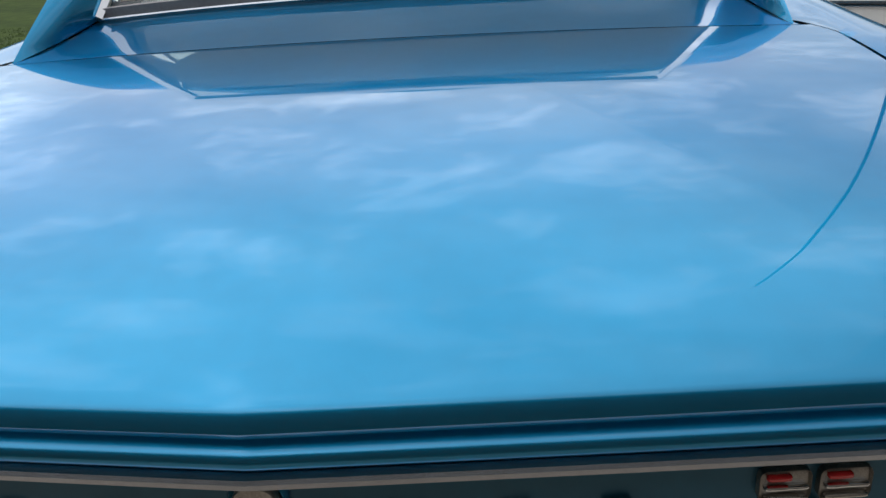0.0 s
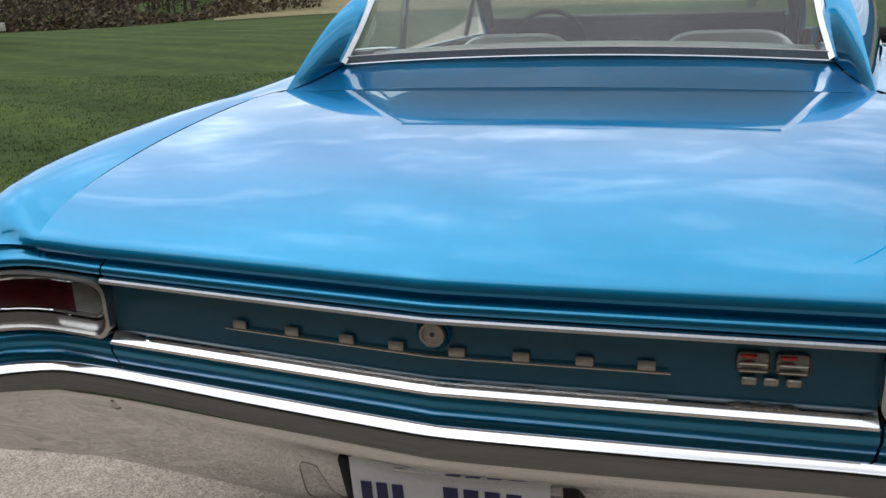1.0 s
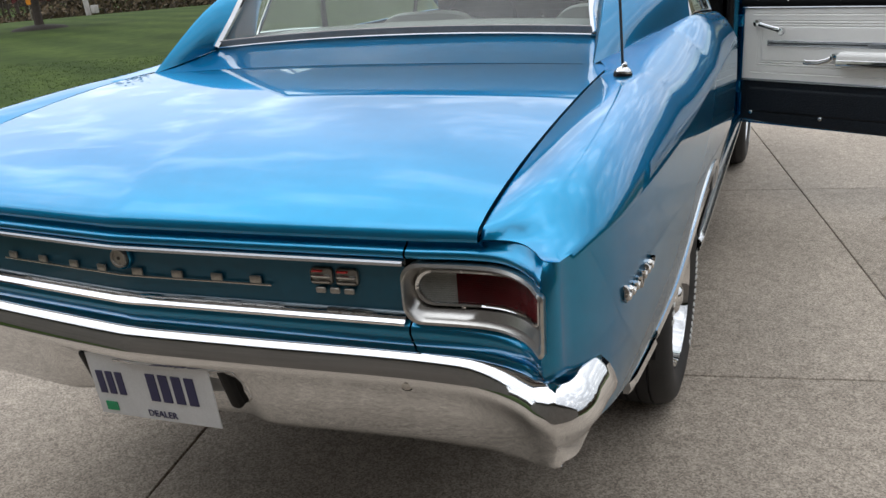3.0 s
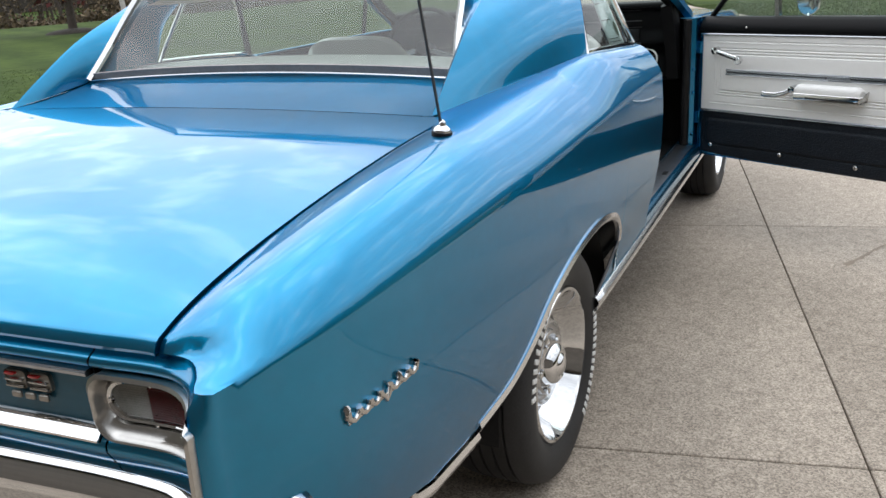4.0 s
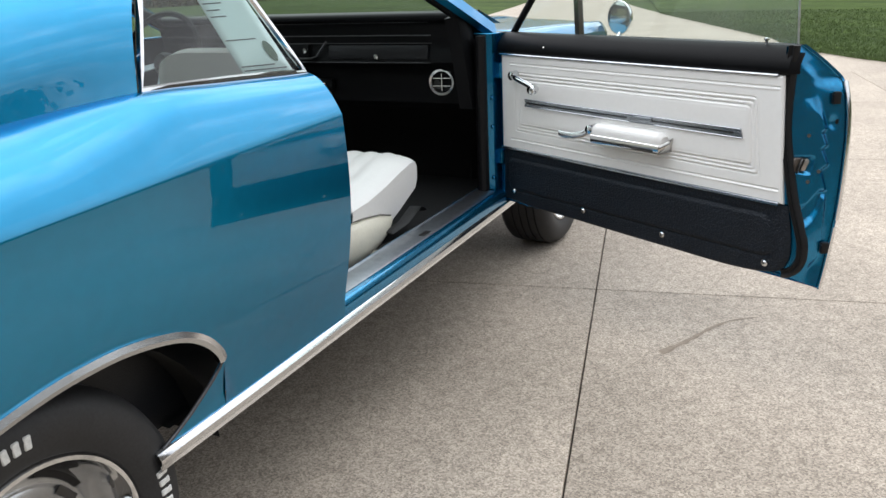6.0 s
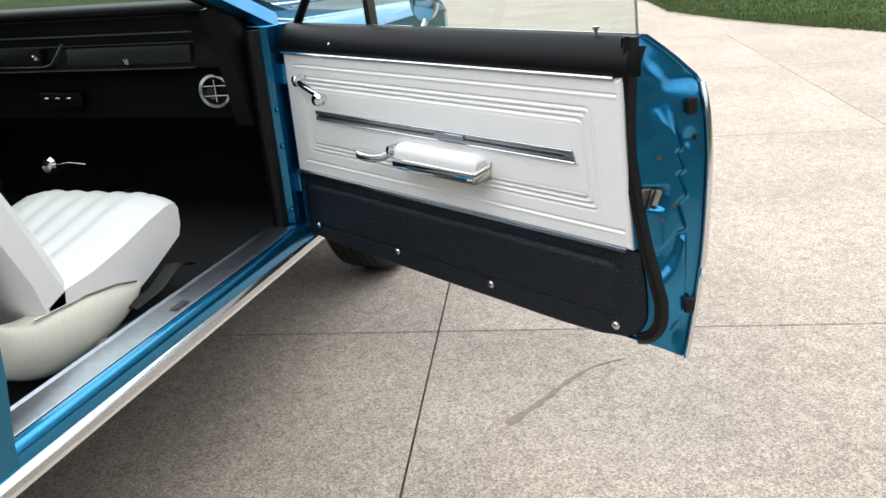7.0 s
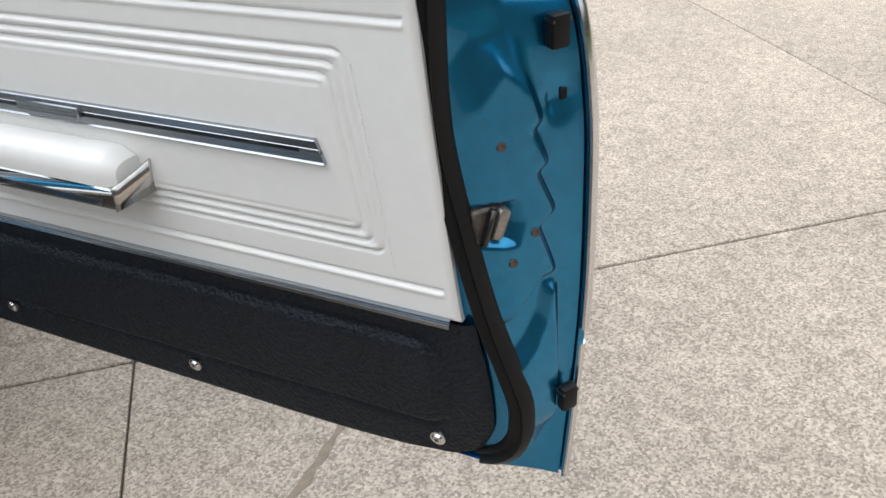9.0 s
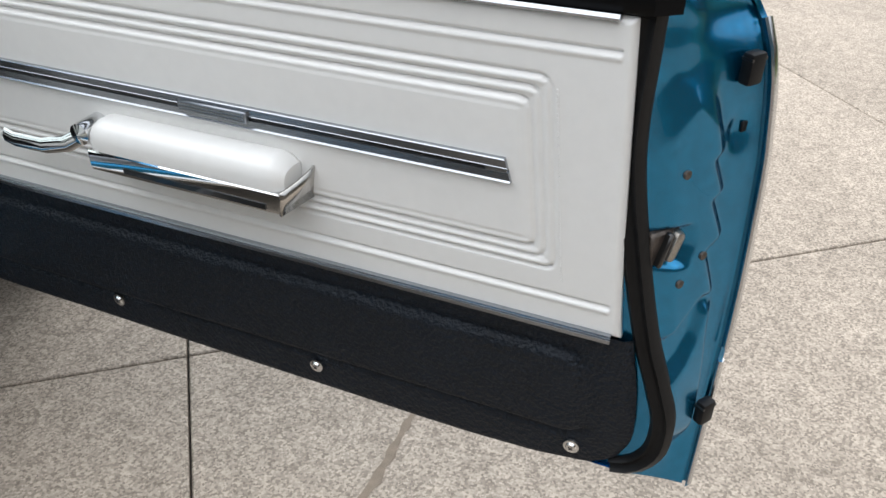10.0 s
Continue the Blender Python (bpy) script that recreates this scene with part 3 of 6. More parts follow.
for side in (1, -1):
    make("tail_corner", *joined(tail_band(UPPER, 0.587 * side, 0.840 * side, 30), tail_band(LOWER, 0.587 * side, 0.840 * side, 30)), paint, quarter_right if side > 0 else quarter_left, "turquoise tail corner round the lamp", sharp=60)
    # black strip standing in for the shade between panel and lamp
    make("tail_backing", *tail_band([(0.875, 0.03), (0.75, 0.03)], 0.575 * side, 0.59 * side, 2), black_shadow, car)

# darker satin metal puts a dark reflection into the upper moulding's colour
make("tail_moulding", *sweep([tail(x, 0.8605, -0.001) for x in steps(-0.583, 0.583, 60)], [(-0.010, -0.0055), (0.003, -0.005), (0.006, -0.003), (0.0065, 0.002), (0.004, 0.005), (-0.010, 0.006)]), satin, boot_lid, "thin chrome moulding")
make("tail_moulding", *sweep([tail(x, 0.758, 0.002) for x in steps(-0.578, 0.578, 60)], [(-0.012, -0.011), (0.008, -0.011), (0.012, -0.009), (0.012, -0.0055), (0.009, -0.004), (-0.004, 0.009), (-0.012, 0.010)]), chrome, boot_lid, "broad chrome moulding along the tail panel")

# boot lock
lock = make("lock", *lathe([(0.014, 0.019), (-0.002, 0.0195), (-0.006, 0.018), (-0.006, 0.0145), (-0.003, 0.0135), (-0.003, 0.0)], 28, "y"), steel, boot_lid, "round chrome key lock", matrix=Matrix.Translation((0.003, 0.004, 0.838)))
make("key_slot", *lathe([(0.001, 0.004), (-0.0005, 0.0035), (-0.0005, 0.0)], 10, "y"), badge_black, lock, matrix=Matrix.Translation((0, -0.0035, 0)))
make("lock_ring", *lathe([(0.012, 0.025), (0.004, 0.0255), (0.0, 0.023), (0.004, 0.019)], 28, "y"), paint, lock)

# eight spaced plain metal shapes on a thin bar, and a badge of plain bars
rod("badge_bar", [tail(x, 0.802, 0.006) for x in steps(-0.350, 0.324, 40)], 0.0022, chrome_worn, boot_lid, "thin metal bar", n=6)
for x in (-0.322, -0.228, -0.135, -0.055, 0.036, 0.126, 0.212, 0.293):
    p = tail(x, 0.8115, 0.006)
    part("badge_shape", box_bm(0.024, 0.005, 0.014, 0.002, 2), steel, boot_lid, "small raised metal shape", matrix=Matrix.Translation(p) @ pose(0, 0, 0, 0, 0, 4 if x > 0 else -4))
for x, z, sx, sz, mat in ((0.419, 0.8362, 0.020, 0.0034, badge_red), (0.467, 0.8362, 0.020, 0.0034, badge_red), (0.425, 0.8265, 0.036, 0.005, chrome), (0.473, 0.8265, 0.036, 0.005, chrome), (0.425, 0.816, 0.036, 0.005, chrome_worn), (0.473, 0.816, 0.036, 0.005, chrome_worn)):
    part("badge_bar", box_bm(sx, 0.008, sz, 0.003, 2), mat, boot_lid, "plain badge bar in red enamel and chrome", matrix=Matrix.Translation(tail(x, z, 0.004)) @ pose(0, 0, 0, 0, 0, 5))
for x in (0.425, 0.473):
    part("badge_rim", box_bm(0.042, 0.005, 0.030, 0.006, 2), steel, boot_lid, matrix=Matrix.Translation(tail(x, 0.8255, 0.009)) @ pose(0, 0, 0, 0, 0, 5))
for x in (0.422, 0.449, 0.476):
    part("badge_bar", box_bm(0.019, 0.006, 0.011, 0.002, 1), steel, boot_lid, "plain dark chrome badge bar", matrix=Matrix.Translation(tail(x, 0.800, 0.005)) @ pose(0, 0, 0, 0, 0, 5))

# tail lamps
for side in (1, -1):
    def lamp_point(u, w, d):
        """Across the lamp 0 to 1, up 0 to 1."""
        x = 0.579 + (0.846 - 0.579) * u
        lo, hi = 0.756 + 0.012 * u**2, 0.8635
        return tail(side * x, lo + (hi - lo) * w, d)

    def lamp_ring(inset_l, inset_r, inset_b, inset_t, d, r=0.30, n=10):
        u0, u1, w0, w1 = inset_l, 1 - inset_r, inset_b, 1 - inset_t
        pts = []
        ru = r * 0.40
        for cu, cw, a0 in ((u1 - ru * 0.3, w1 - r * 0.3, 0), (u0 + ru, w1 - r, 90), (u0 + ru, w0 + r, 180), (u1 - ru * 0.3, w0 + r * 0.3, 270)):
            k = 0.3 if cu > 0.5 else 1.0
            for i in range(n + 1):
                a = radians(a0 + 90 * i / n)
                pts.append((cu + ru * k * math.cos(a), cw + r * k * math.sin(a)))
        out = []
        m = len(pts)
        for i, (u, w) in enumerate(pts):
            u2, w2 = pts[(i + 1) % m]
            q = 12 if (i + 1) % (n + 1) == 0 else 1
            for j in range(q):
                uu, ww = u + (u2 - u) * j / q, w + (w2 - w) * j / q
                out.append(lamp_point(uu, ww + (0.14 * uu * uu * max(0, 1 - ww * 1.6) if inset_b > 0.1 else 0), d))
        return out

    rings = [(-0.005, -0.002, -0.03, 0.0, 0.012), (-0.005, -0.002, -0.03, 0.0, -0.006), (0.012, 0.012, 0.03, 0.05, -0.009), (0.028, 0.028, 0.075, 0.085, -0.004), (0.030, 0.030, 0.09, 0.09, 0.002), (0.045, 0.045, 0.195, 0.12, 0.008), (0.05, 0.055, 0.215, 0.125, 0.024), (0.16, 0.24, 0.40, 0.36, 0.026)]
    lamp = make("tail_lamp", *grid([lamp_ring(*r) for r in rings], wrap=True), lamp_metal, car, "wrap-round tail lamp in a chrome bezel, red and frosted lens", sharp=50)
    rings = [(0.055, 0.060, 0.225, 0.135, 0.026), (0.055, 0.060, 0.225, 0.135, 0.012), (0.065, 0.068, 0.25, 0.16, 0.008), (0.08, 0.080, 0.28, 0.19, 0.010), (0.085, 0.085, 0.29, 0.20, 0.02)]
    make("inner_bezel", *grid([lamp_ring(*r) for r in rings], wrap=True), chrome, lamp, "bright inner bezel", sharp=50)

    def lens(u0, u1, ribs, mat, name, label):
        rows = []
        for i in range(ribs * 4 + 1):
            w = 0.285 + (0.805 - 0.285) * i / (ribs * 4)
            d = 0.017 - 0.0035 * math.sin(math.pi * (i % 4) / 4)
            a = u0 + (0.10 * (1 - math.sqrt(max(0, 1 - abs((w - 0.545) / 0.262) ** 3))) if u0 < 0.2 else 0)
            rows.append([lamp_point(u, w + 0.14 * u * u * max(0, 1 - w * 1.6), d) for u in steps(a, u1, 14)])
        make(name, *grid(rows), mat, lamp, label, sharp=60)

    lens(0.33, 0.925, 14, red_lens, "red_lens", "ribbed red lens")
    lens(0.078, 0.33, 14, clear_lens, "reverse_lens", "ribbed frosted clear lens")
    for u, w in ((0.075, 0.55), (0.375, 0.25), (0.375, 0.84), (0.90, 0.84), (0.91, 0.32)):
        make("lens_screw", *lathe([(0.004, 0.004), (-0.001, 0.0035), (-0.002, 0.0)], 10, "y"), chrome, lamp, matrix=Matrix.Translation(lamp_point(u, w, 0.010)))

# rear bumper
bump_y = curve((0, -0.030), (0.05, -0.027), (0.3, -0.006), (0.573, 0.020), (0.68, 0.023), (0.74, 0.008), (0.79, -0.020), (0.83, -0.049), (0.86, -0.060))


def bumper_path():
    pts = [(x, bump_y(x)) for x in steps(0, 0.845, 44)]
    for a in steps(0, 1, 10)[1:]:
        ang = radians(90 * a)
        pts.append((0.845 + 0.071 * math.sin(ang), 0.026 - 0.086 * math.cos(ang)))
    pts += [(0.918, 0.05), (0.920, 0.07), (0.922, 0.09)]
    return pts


def bumper_rows():
    half = bumper_path()
    pts = [(-x, y) for x, y in reversed(half[1:])] + half
    rows = []
    for i, (x, y) in enumerate(pts):
        a, b = pts[max(i - 1, 0)], pts[min(i + 1, len(pts) - 1)]
        n = Vector((b[1] - a[1], -(b[0] - a[0]), 0)).normalized()
        e = min(max((abs(x) - 0.70) / 0.14, 0), 1)
        e = e * e * (3 - 2 * e)
        mid = min(max((0.26 - abs(x)) / 0.06, 0), 1)
        top = 0.703 + 0.006 * e + 0.006 * min(max((y + 0.02) / 0.06, 0), 1) * (1 if abs(x) > 0.86 else 0)
        low = 0.490 + 0.010 * abs(x) / 0.6 * (1 - e) + 0.022 * e
        low -= 0.015 * min(max((-x - 0.25) / 0.3, 0), 1)
        rise = min(max((abs(x) - 0.73) / 0.15, 0), 1)
        low += 0.058 * rise * rise * (3 - 2 * rise)
        if y > 0.03 and abs(x) > 0.9:
            low += (y - 0.03) * 0.25
        prof = [(-0.078, top - 0.012), (-0.060, top - 0.002), (-0.042, top), (-0.026, top - 0.005), (-0.012, top - 0.016), (-0.003, top - 0.031), (0.002, top - 0.048), (0.001, top - 0.060), (-0.005, top - 0.070)]
        h = top - 0.070 - low
        prof += [(-0.011, low + h * 0.78), (-0.016, low + h * 0.62), (-0.023, low + h * 0.47), (-0.032, low + h * 0.31), (-0.042, low + h * 0.16), (-0.050, low + h * 0.04), (-0.058, low), (-0.068, low + 0.004)]
        prof = [(d - (0.026 * mid if z < top - 0.078 else 0), z) for d, z in prof]
        prof = [(d - 0.020 * e * max(0, (top - 0.04 - z) / (top - 0.04 - low)) ** 2, z) for d, z in prof]
        lim = min(max((abs(x) - 0.66) / 0.16, 0), 1)
        lim = -0.095 + 0.057 * lim * lim * (3 - 2 * lim)
        prof = [(max(d, lim), z) for d, z in prof]
        if abs(x) > 0.70:
            prof[-2:] = [(prof[-3][0] - 0.003, low + 0.004), (prof[-3][0] - 0.006, low + 0.014)]
        rows.append([Vector((x, y, 0)) + n * d + Vector((0, 0, z)) for d, z in prof])
    return rows


bumper = make("rear_bumper", *grid(bumper_rows()), chrome, car, "full-width chrome rear bumper reflecting the driveway", sharp=50, thick=0.004)
for x in (-0.581, 0.577):
    make("bumper_bolt", *lathe([(0.004, 0.013), (-0.002, 0.0125), (-0.005, 0.007), (-0.0055, 0.0)], 18, "y"), chrome_worn, bumper, "round bumper bolt", matrix=Matrix.Translation((x, bump_y(abs(x)) + 0.0035, 0.646)))
# black rings paint a shaded outline round the bolts
for x in (-0.581, 0.577):
    make("bolt_recess", *lathe([(0.006, 0.0150), (-0.0005, 0.0148), (-0.0008, 0.0128), (0.006, 0.0126)], 18, "y"), black_shadow, bumper, matrix=Matrix.Translation((x, bump_y(abs(x)) + 0.0035, 0.646)))
for x in (-0.142, 0.200):
    part("plate_slot", box_bm(0.026, 0.030, 0.100, 0.008, 2), rubber, bumper, "dark slot beside the plate", matrix=pose(x, 0.023 if x > 0 else 0.012, 0.583, 16, 0, 0))

# number plate, its characters as plain bars
PLATE = pose(0.020, -0.004, 0.566, 3, -1.6, 1.5)
plate = part("number_plate", box_bm(0.305, 0.003, 0.152, 0.0012, 1), plate_white, car, "white dealer number plate with dark blue plain bars", matrix=PLATE)


def plate_bar(x, z, w, h, mat, label=""):
    return part("plate_bar", box_bm(w, 0.002, h, 0.0), mat, plate, label, smooth=False, matrix=pose(x, -0.0024, z))


for x in (-0.128, -0.103, -0.078):
    plate_bar(x, 0.002, 0.017, 0.052, plate_blue)
for x in (0.005, 0.036, 0.068, 0.100):
    plate_bar(x, 0.002, 0.022, 0.062, plate_blue)
plate_bar(-0.118, -0.055, 0.030, 0.020, plate_green, "green validation sticker")
plate_bar(0.0, 0.066, 0.10, 0.008, plate_red, "red strip along the top")
plate_bar(0.0, 0.056, 0.16, 0.004, grey_paint)


def writing(text, size, mat, parent, matrix, depth=0.0005):
    c = bpy.data.curves.new("writing", "FONT")
    c.body, c.size, c.extrude, c.align_x, c.align_y = text, size, depth, "CENTER", "CENTER"
    tmp = bpy.data.objects.new("writing", c)
    scene.collection.objects.link(tmp)
    me = bpy.data.meshes.new_from_object(tmp.evaluated_get(bpy.context.evaluated_depsgraph_get()))
    bpy.data.objects.remove(tmp)
    return link("writing", me, mat, parent, "", matrix)


writing("DEALER", 0.021, plate_blue, plate, pose(0.012, -0.003, -0.060, 90, 0, 0))

# aerial
aerial = make("aerial", *lathe([(0.010, 0.027), (0.014, 0.027), (0.020, 0.023), (0.026, 0.015), (0.028, 0.011), (0.036, 0.010), (0.042, 0.006), (0.046, 0.0)], 20, "z"), chrome, car, "chrome aerial on the rear wing", matrix=pose(0.797, 0.765, wing_top(0.797, 0.765), 3, 10, 0) @ Matrix.Scale(0.66, 4))
make("aerial_gasket", *lathe([(-0.012, 0.031), (0.003, 0.032), (0.010, 0.030), (0.011, 0.024)], 20, "z"), rubber, aerial)
rod("mast", [Vector((0, 0, 0.03)), Vector((0.004, -0.03, 0.2)), Vector((0.008, -0.08, 0.5)), Vector((0.012, -0.19, 1.35))], 0.0048, mast_steel, aerial, "thin metal mast", n=8, up=(1, 0, 0))
for o in [o for o in aerial.children if o.name.startswith("mast")]:
    o.matrix_local = pose(0, 0, 0, 0, -11, 0)

# flank script as linked plain strokes, wheel opening and sill mouldings
script = curve((0, 0.16, 0.783), (1, 0.36, 0.775))
pts = []
for i, t in enumerate(steps(0, 1, 60)):
    y = 0.165 + 0.185 * t
    z = 0.779 + 0.012 * math.sin(t * 46) * (1.3 if t < 0.06 or 0.5 < t < 0.56 else 0.6)
    pts.append(Vector((side_x(y, z, crease(y)) + 0.003, y + 0.005 * math.cos(t * 46), z)))
rod("flank_badge", pts, 0.0055, chrome_worn, quarter_right, "chrome flank badge of linked strokes", n=6, up=(1, 0, 0))
rod("badge_bar", [Vector((side_x(y, 0.771, crease(y)) + 0.003, y, 0.771)) for y in steps(0.17, 0.35, 6)], 0.0032, chrome_worn, quarter_right, "thin metal bar", n=6, up=(1, 0, 0))
for side in (1, -1):
    pts = [Vector((side_x(y, arch(y), crease(y)) + 0.001, y, arch(y))) for y in steps(0.64, 1.665, 60)]
    pts += [Vector((side_x(y, z, crease(1.69)), y, z)) for y, z in ((1.676, 0.562), (1.684, 0.548), (1.688, 0.538))]
    low_front = curve((1.49, 0.415), (1.56, 0.440), (1.62, 0.475), (1.665, 0.510), (1.69, 0.538))
    curl = [Vector((side * side_x(y, low_front(y), crease(y)), y, low_front(y))) for y in (1.69, 1.685, 1.675, 1.66, 1.63, 1.59, 1.55, 1.51)]
    pts = [Vector((p.x * side, p.y, p.z)) for p in pts]
    make("wheel_arch_moulding", *sweep(pts, [(-0.012, -0.010), (-0.012, 0.004), (0.0, 0.008), (0.010, 0.003), (0.010, -0.010)], up=(side, 0, 0)), trim_steel, quarter_right if side > 0 else quarter_left, "bright wheel opening moulding")
    # the curl's dark reflection is put into a darker metal colour
    rod("arch_lip", curl, 0.0045, mast_steel, quarter_right if side > 0 else quarter_left, n=6, up=(side, 0, 0))
    pts = [Vector((side * (side_x(y, 0.47, crease(y)) + 0.002), y, 0.58 - 0.118 * min(1, y / 0.45))) for y in steps(0.40, 0.64, 8)]
    make("lower_moulding", *sweep(pts, [(-0.012, -0.008), (-0.012, 0.004), (0.0, 0.008), (0.012, 0.003), (0.012, -0.008)], up=(side, 0, 0)), chrome, quarter_right if side > 0 else quarter_left, "bright lower moulding")
    ys = steps(1.49, 3.80, 30)
    rows = [[Vector((side * (side_x(y, 0.42, crease(y)) + dx), y, z)) for dx, z in ((-0.03, 0.372), (0.0, 0.376), (0.010, 0.384), (0.008, 0.392), (0.014, 0.398), (0.014, 0.410), (0.006, 0.420), (-0.004, 0.424))] for y in ys]
    make("sill_moulding", *grid(rows), trim_steel, car, "ribbed bright sill moulding", sharp=30, thick=0.003)


# ---- the car: wheels ----
def wheel_parts(at, side, letters):
    """A wheel whose outer face looks to side * x."""
    m = Matrix.Translation(at) @ Matrix.Diagonal((side, 1, 1, 1)) if side > 0 else Matrix.Translation(at) @ pose(0, 0, 0, 0, 0, 180)
    T = [(-0.205, 0.215), (-0.215, 0.235), (-0.218, 0.27), (-0.208, 0.305), (-0.19, 0.322), (-0.16, 0.328)]
    for i in range(4):
        a = -0.145 + i * 0.036
        T += [(a, 0.328), (a + 0.002, 0.321), (a + 0.006, 0.321), (a + 0.008, 0.328)]
    T += [(-0.02, 0.326), (0.006, 0.316), (0.020, 0.300), (0.026, 0.272), (0.022, 0.240), (0.010, 0.218), (0.0, 0.212)]
    wheel = make("wheel", *lathe(T, 72), tyre_rubber, car, "black tyre with raised white lettering on a chrome-ringed wheel", matrix=m, sharp=30)
    make("trim_ring", *lathe([(0.004, 0.216), (0.012, 0.211), (0.012, 0.203), (0.004, 0.198), (-0.030, 0.186), (-0.066, 0.168), (-0.078, 0.158)], 64), chrome, wheel, "polished deep wheel trim ring")
    make("rim", *lathe([(-0.084, 0.162), (-0.070, 0.157), (-0.060, 0.152), (-0.056, 0.146), (-0.060, 0.138), (-0.054, 0.128), (-0.040, 0.121), (-0.030, 0.116), (-0.028, 0.110), (-0.036, 0.104), (-0.038, 0.094), (-0.028, 0.088), (-0.026, 0.080), (-0.032, 0.074), (-0.034, 0.060), (-0.03, 0.02)], 48), grey_paint, wheel, "silver steel wheel centre")
    for i in range(5):
        a = 2 * math.pi * (i + 0.5) / 5
        part("wheel_slot", box_bm(0.008, 0.052, 0.018, 0.003, 2), badge_black, wheel, "dark wheel slot", matrix=Matrix.Translation((-0.057, 0.136 * math.cos(a), 0.136 * math.sin(a))) @ pose(0, 0, 0, math.degrees(a) + 90, 0, 0))
        part("lug_nut", box_bm(0.018, 0.018, 0.018, 0.006, 2), chrome, wheel, matrix=Matrix.Translation((-0.026, 0.078 * math.cos(a), 0.078 * math.sin(a))))
    make("centre_cap", *lathe([(-0.034, 0.066), (-0.018, 0.062), (-0.006, 0.058), (0.004, 0.050), (0.008, 0.042), (0.005, 0.036), (0.006, 0.032), (0.014, 0.026), (0.018, 0.016), (0.0185, 0.0)], 32), chrome, wheel, "domed chrome centre cap")
    if letters:
        for start, count, gap in ((97, 3, 4.6), (172, 12, 5.0), (10, 15, 4.8)):
            for i in range(count):
                a = radians(start - i * gap)
                part("raised_bar", box_bm(0.006, 0.014, 0.026, 0.002, 1), tyre_white, wheel, matrix=Matrix.Translation((0.0245, 0.268 * math.cos(a), 0.268 * math.sin(a))) @ pose(0, 0, 0, math.degrees(a) - 90, 0, 0))
    return wheel


for y in (1.235, 4.18):
    wheel_parts((0.866, y, 0.327), 1, True)
    wheel_parts((-0.858, y, 0.328), -1, False)

# ---- the car: cabin ----
make("cabin_floor", *grid([[Vector((0.82 * k, y, 0.40 + 0.07 * max(0, 1 - abs(k) * 4))) for k in steps(-1, 1, 16)] for y in steps(1.6, 3.75, 10)]), carpet, car, "black cabin carpet")
make("bulkhead", *grid([[Vector((0.84 * k, 3.75 + 0.02 * j, 0.38 + 0.66 * j)) for k in steps(-1, 1, 6)] for j in steps(0, 1, 4)]), carpet, car)
make("rear_bulkhead", *grid([[Vector((0.80 * k, 1.45, z)) for k in (-1, 1)] for z in (0.38, 1.08)]), black_smooth, car)
for side in (1, -1):
    make("inner_side", *grid([[Vector((side * (0.80 - 0.02 * (z > 1)), y, z)) for y in steps(1.3, 2.20 if side > 0 else 3.75, 8)] for z in (0.40, 0.7, 1.06)]), black_vinyl, car)
    make("kick_panel", *grid([[Vector((side * 0.80, y, z)) for y in (3.32, 3.76)] for z in (0.40, 1.05)]), black_vinyl, car)
# sill: outer blue skin, scuff plate
rows = [[Vector((x, y, z)) for x, z in ((0.889, 0.416), (0.890, 0.442), (0.884, 0.458), (0.872, 0.464), (0.77, 0.468), (0.765, 0.40))] for y in steps(2.12, 3.44, 10)]
make("door_sill", *grid(rows), paint_inner, car, "turquoise painted door sill", sharp=50)
rows = [[Vector((x, y, z)) for x, z in ((0.862, 0.4665), (0.856, 0.470), (0.792, 0.4715), (0.786, 0.4765), (0.778, 0.471))] for y in steps(2.22, 3.34, 4)]
scuff = make("scuff_plate", *grid(rows), brushed, car, "grey aluminium scuff plate along the sill")
part("scuff_badge", box_bm(0.022, 0.052, 0.002, 0.001, 1), badge_black, scuff, "small dark oval emblem plate", matrix=pose(0.842, 2.77, 0.473))
# hinge pillar
rows = [[Vector((0.905, 3.45, z)), Vector((0.895, 3.425, z)), Vector((0.868, 3.42, z)), Vector((0.855, 3.36, z)), Vector((0.835, 3.352, z))] for z in steps(0.42, 1.065, 14)]
pillar = make("hinge_pillar", *grid(rows), paint_inner, car, "turquoise hinge pillar in the door opening", sharp=40)
make("pillar_seal", *sweep([(0.818, 3.340, z) for z in steps(0.45, 1.06, 8)], ring(0.020, 8)), rubber, pillar)
for z in (0.60, 0.93):
    part("hinge", box_bm(0.05, 0.030, 0.060, 0.008, 2), paint_inner, pillar, "painted door hinge", matrix=pose(0.866, 3.395, z, 0, 0, -30))
for z in (0.52, 0.72, 0.83):
    part("pillar_bolt", box_bm(0.014, 0.010, 0.014, 0.003, 1), paint_inner, pillar, matrix=pose(0.853, 3.352, z, 0, 0, -15))

# dashboard
prof = curve((0, 3.36, 1.148), (0.08, 3.335, 1.142), (0.14, 3.33, 1.125), (0.18, 3.352, 1.112), (0.3, 3.365, 1.085), (0.42, 3.37, 1.06), (0.5, 3.375, 1.03), (0.6, 3.36, 0.98), (0.68, 3.355, 0.958), (0.72, 3.385, 0.945), (0.8, 3.41, 0.90), (0.9, 3.42, 0.82), (0.95, 3.44, 0.77), (1.0, 3.60, 0.76))
rows = [[Vector((0.78 * k, 3.70 - 0.06 * k * k, 1.085)) for k in steps(-1, 1, 24)], [Vector((0.78 * k, 3.42, 1.150)) for k in steps(-1, 1, 24)]]
rows += [[Vector((0.78 * k, prof(t).x, prof(t).y)) for k in steps(-1, 1, 24)] for t in steps(0, 1, 40)]
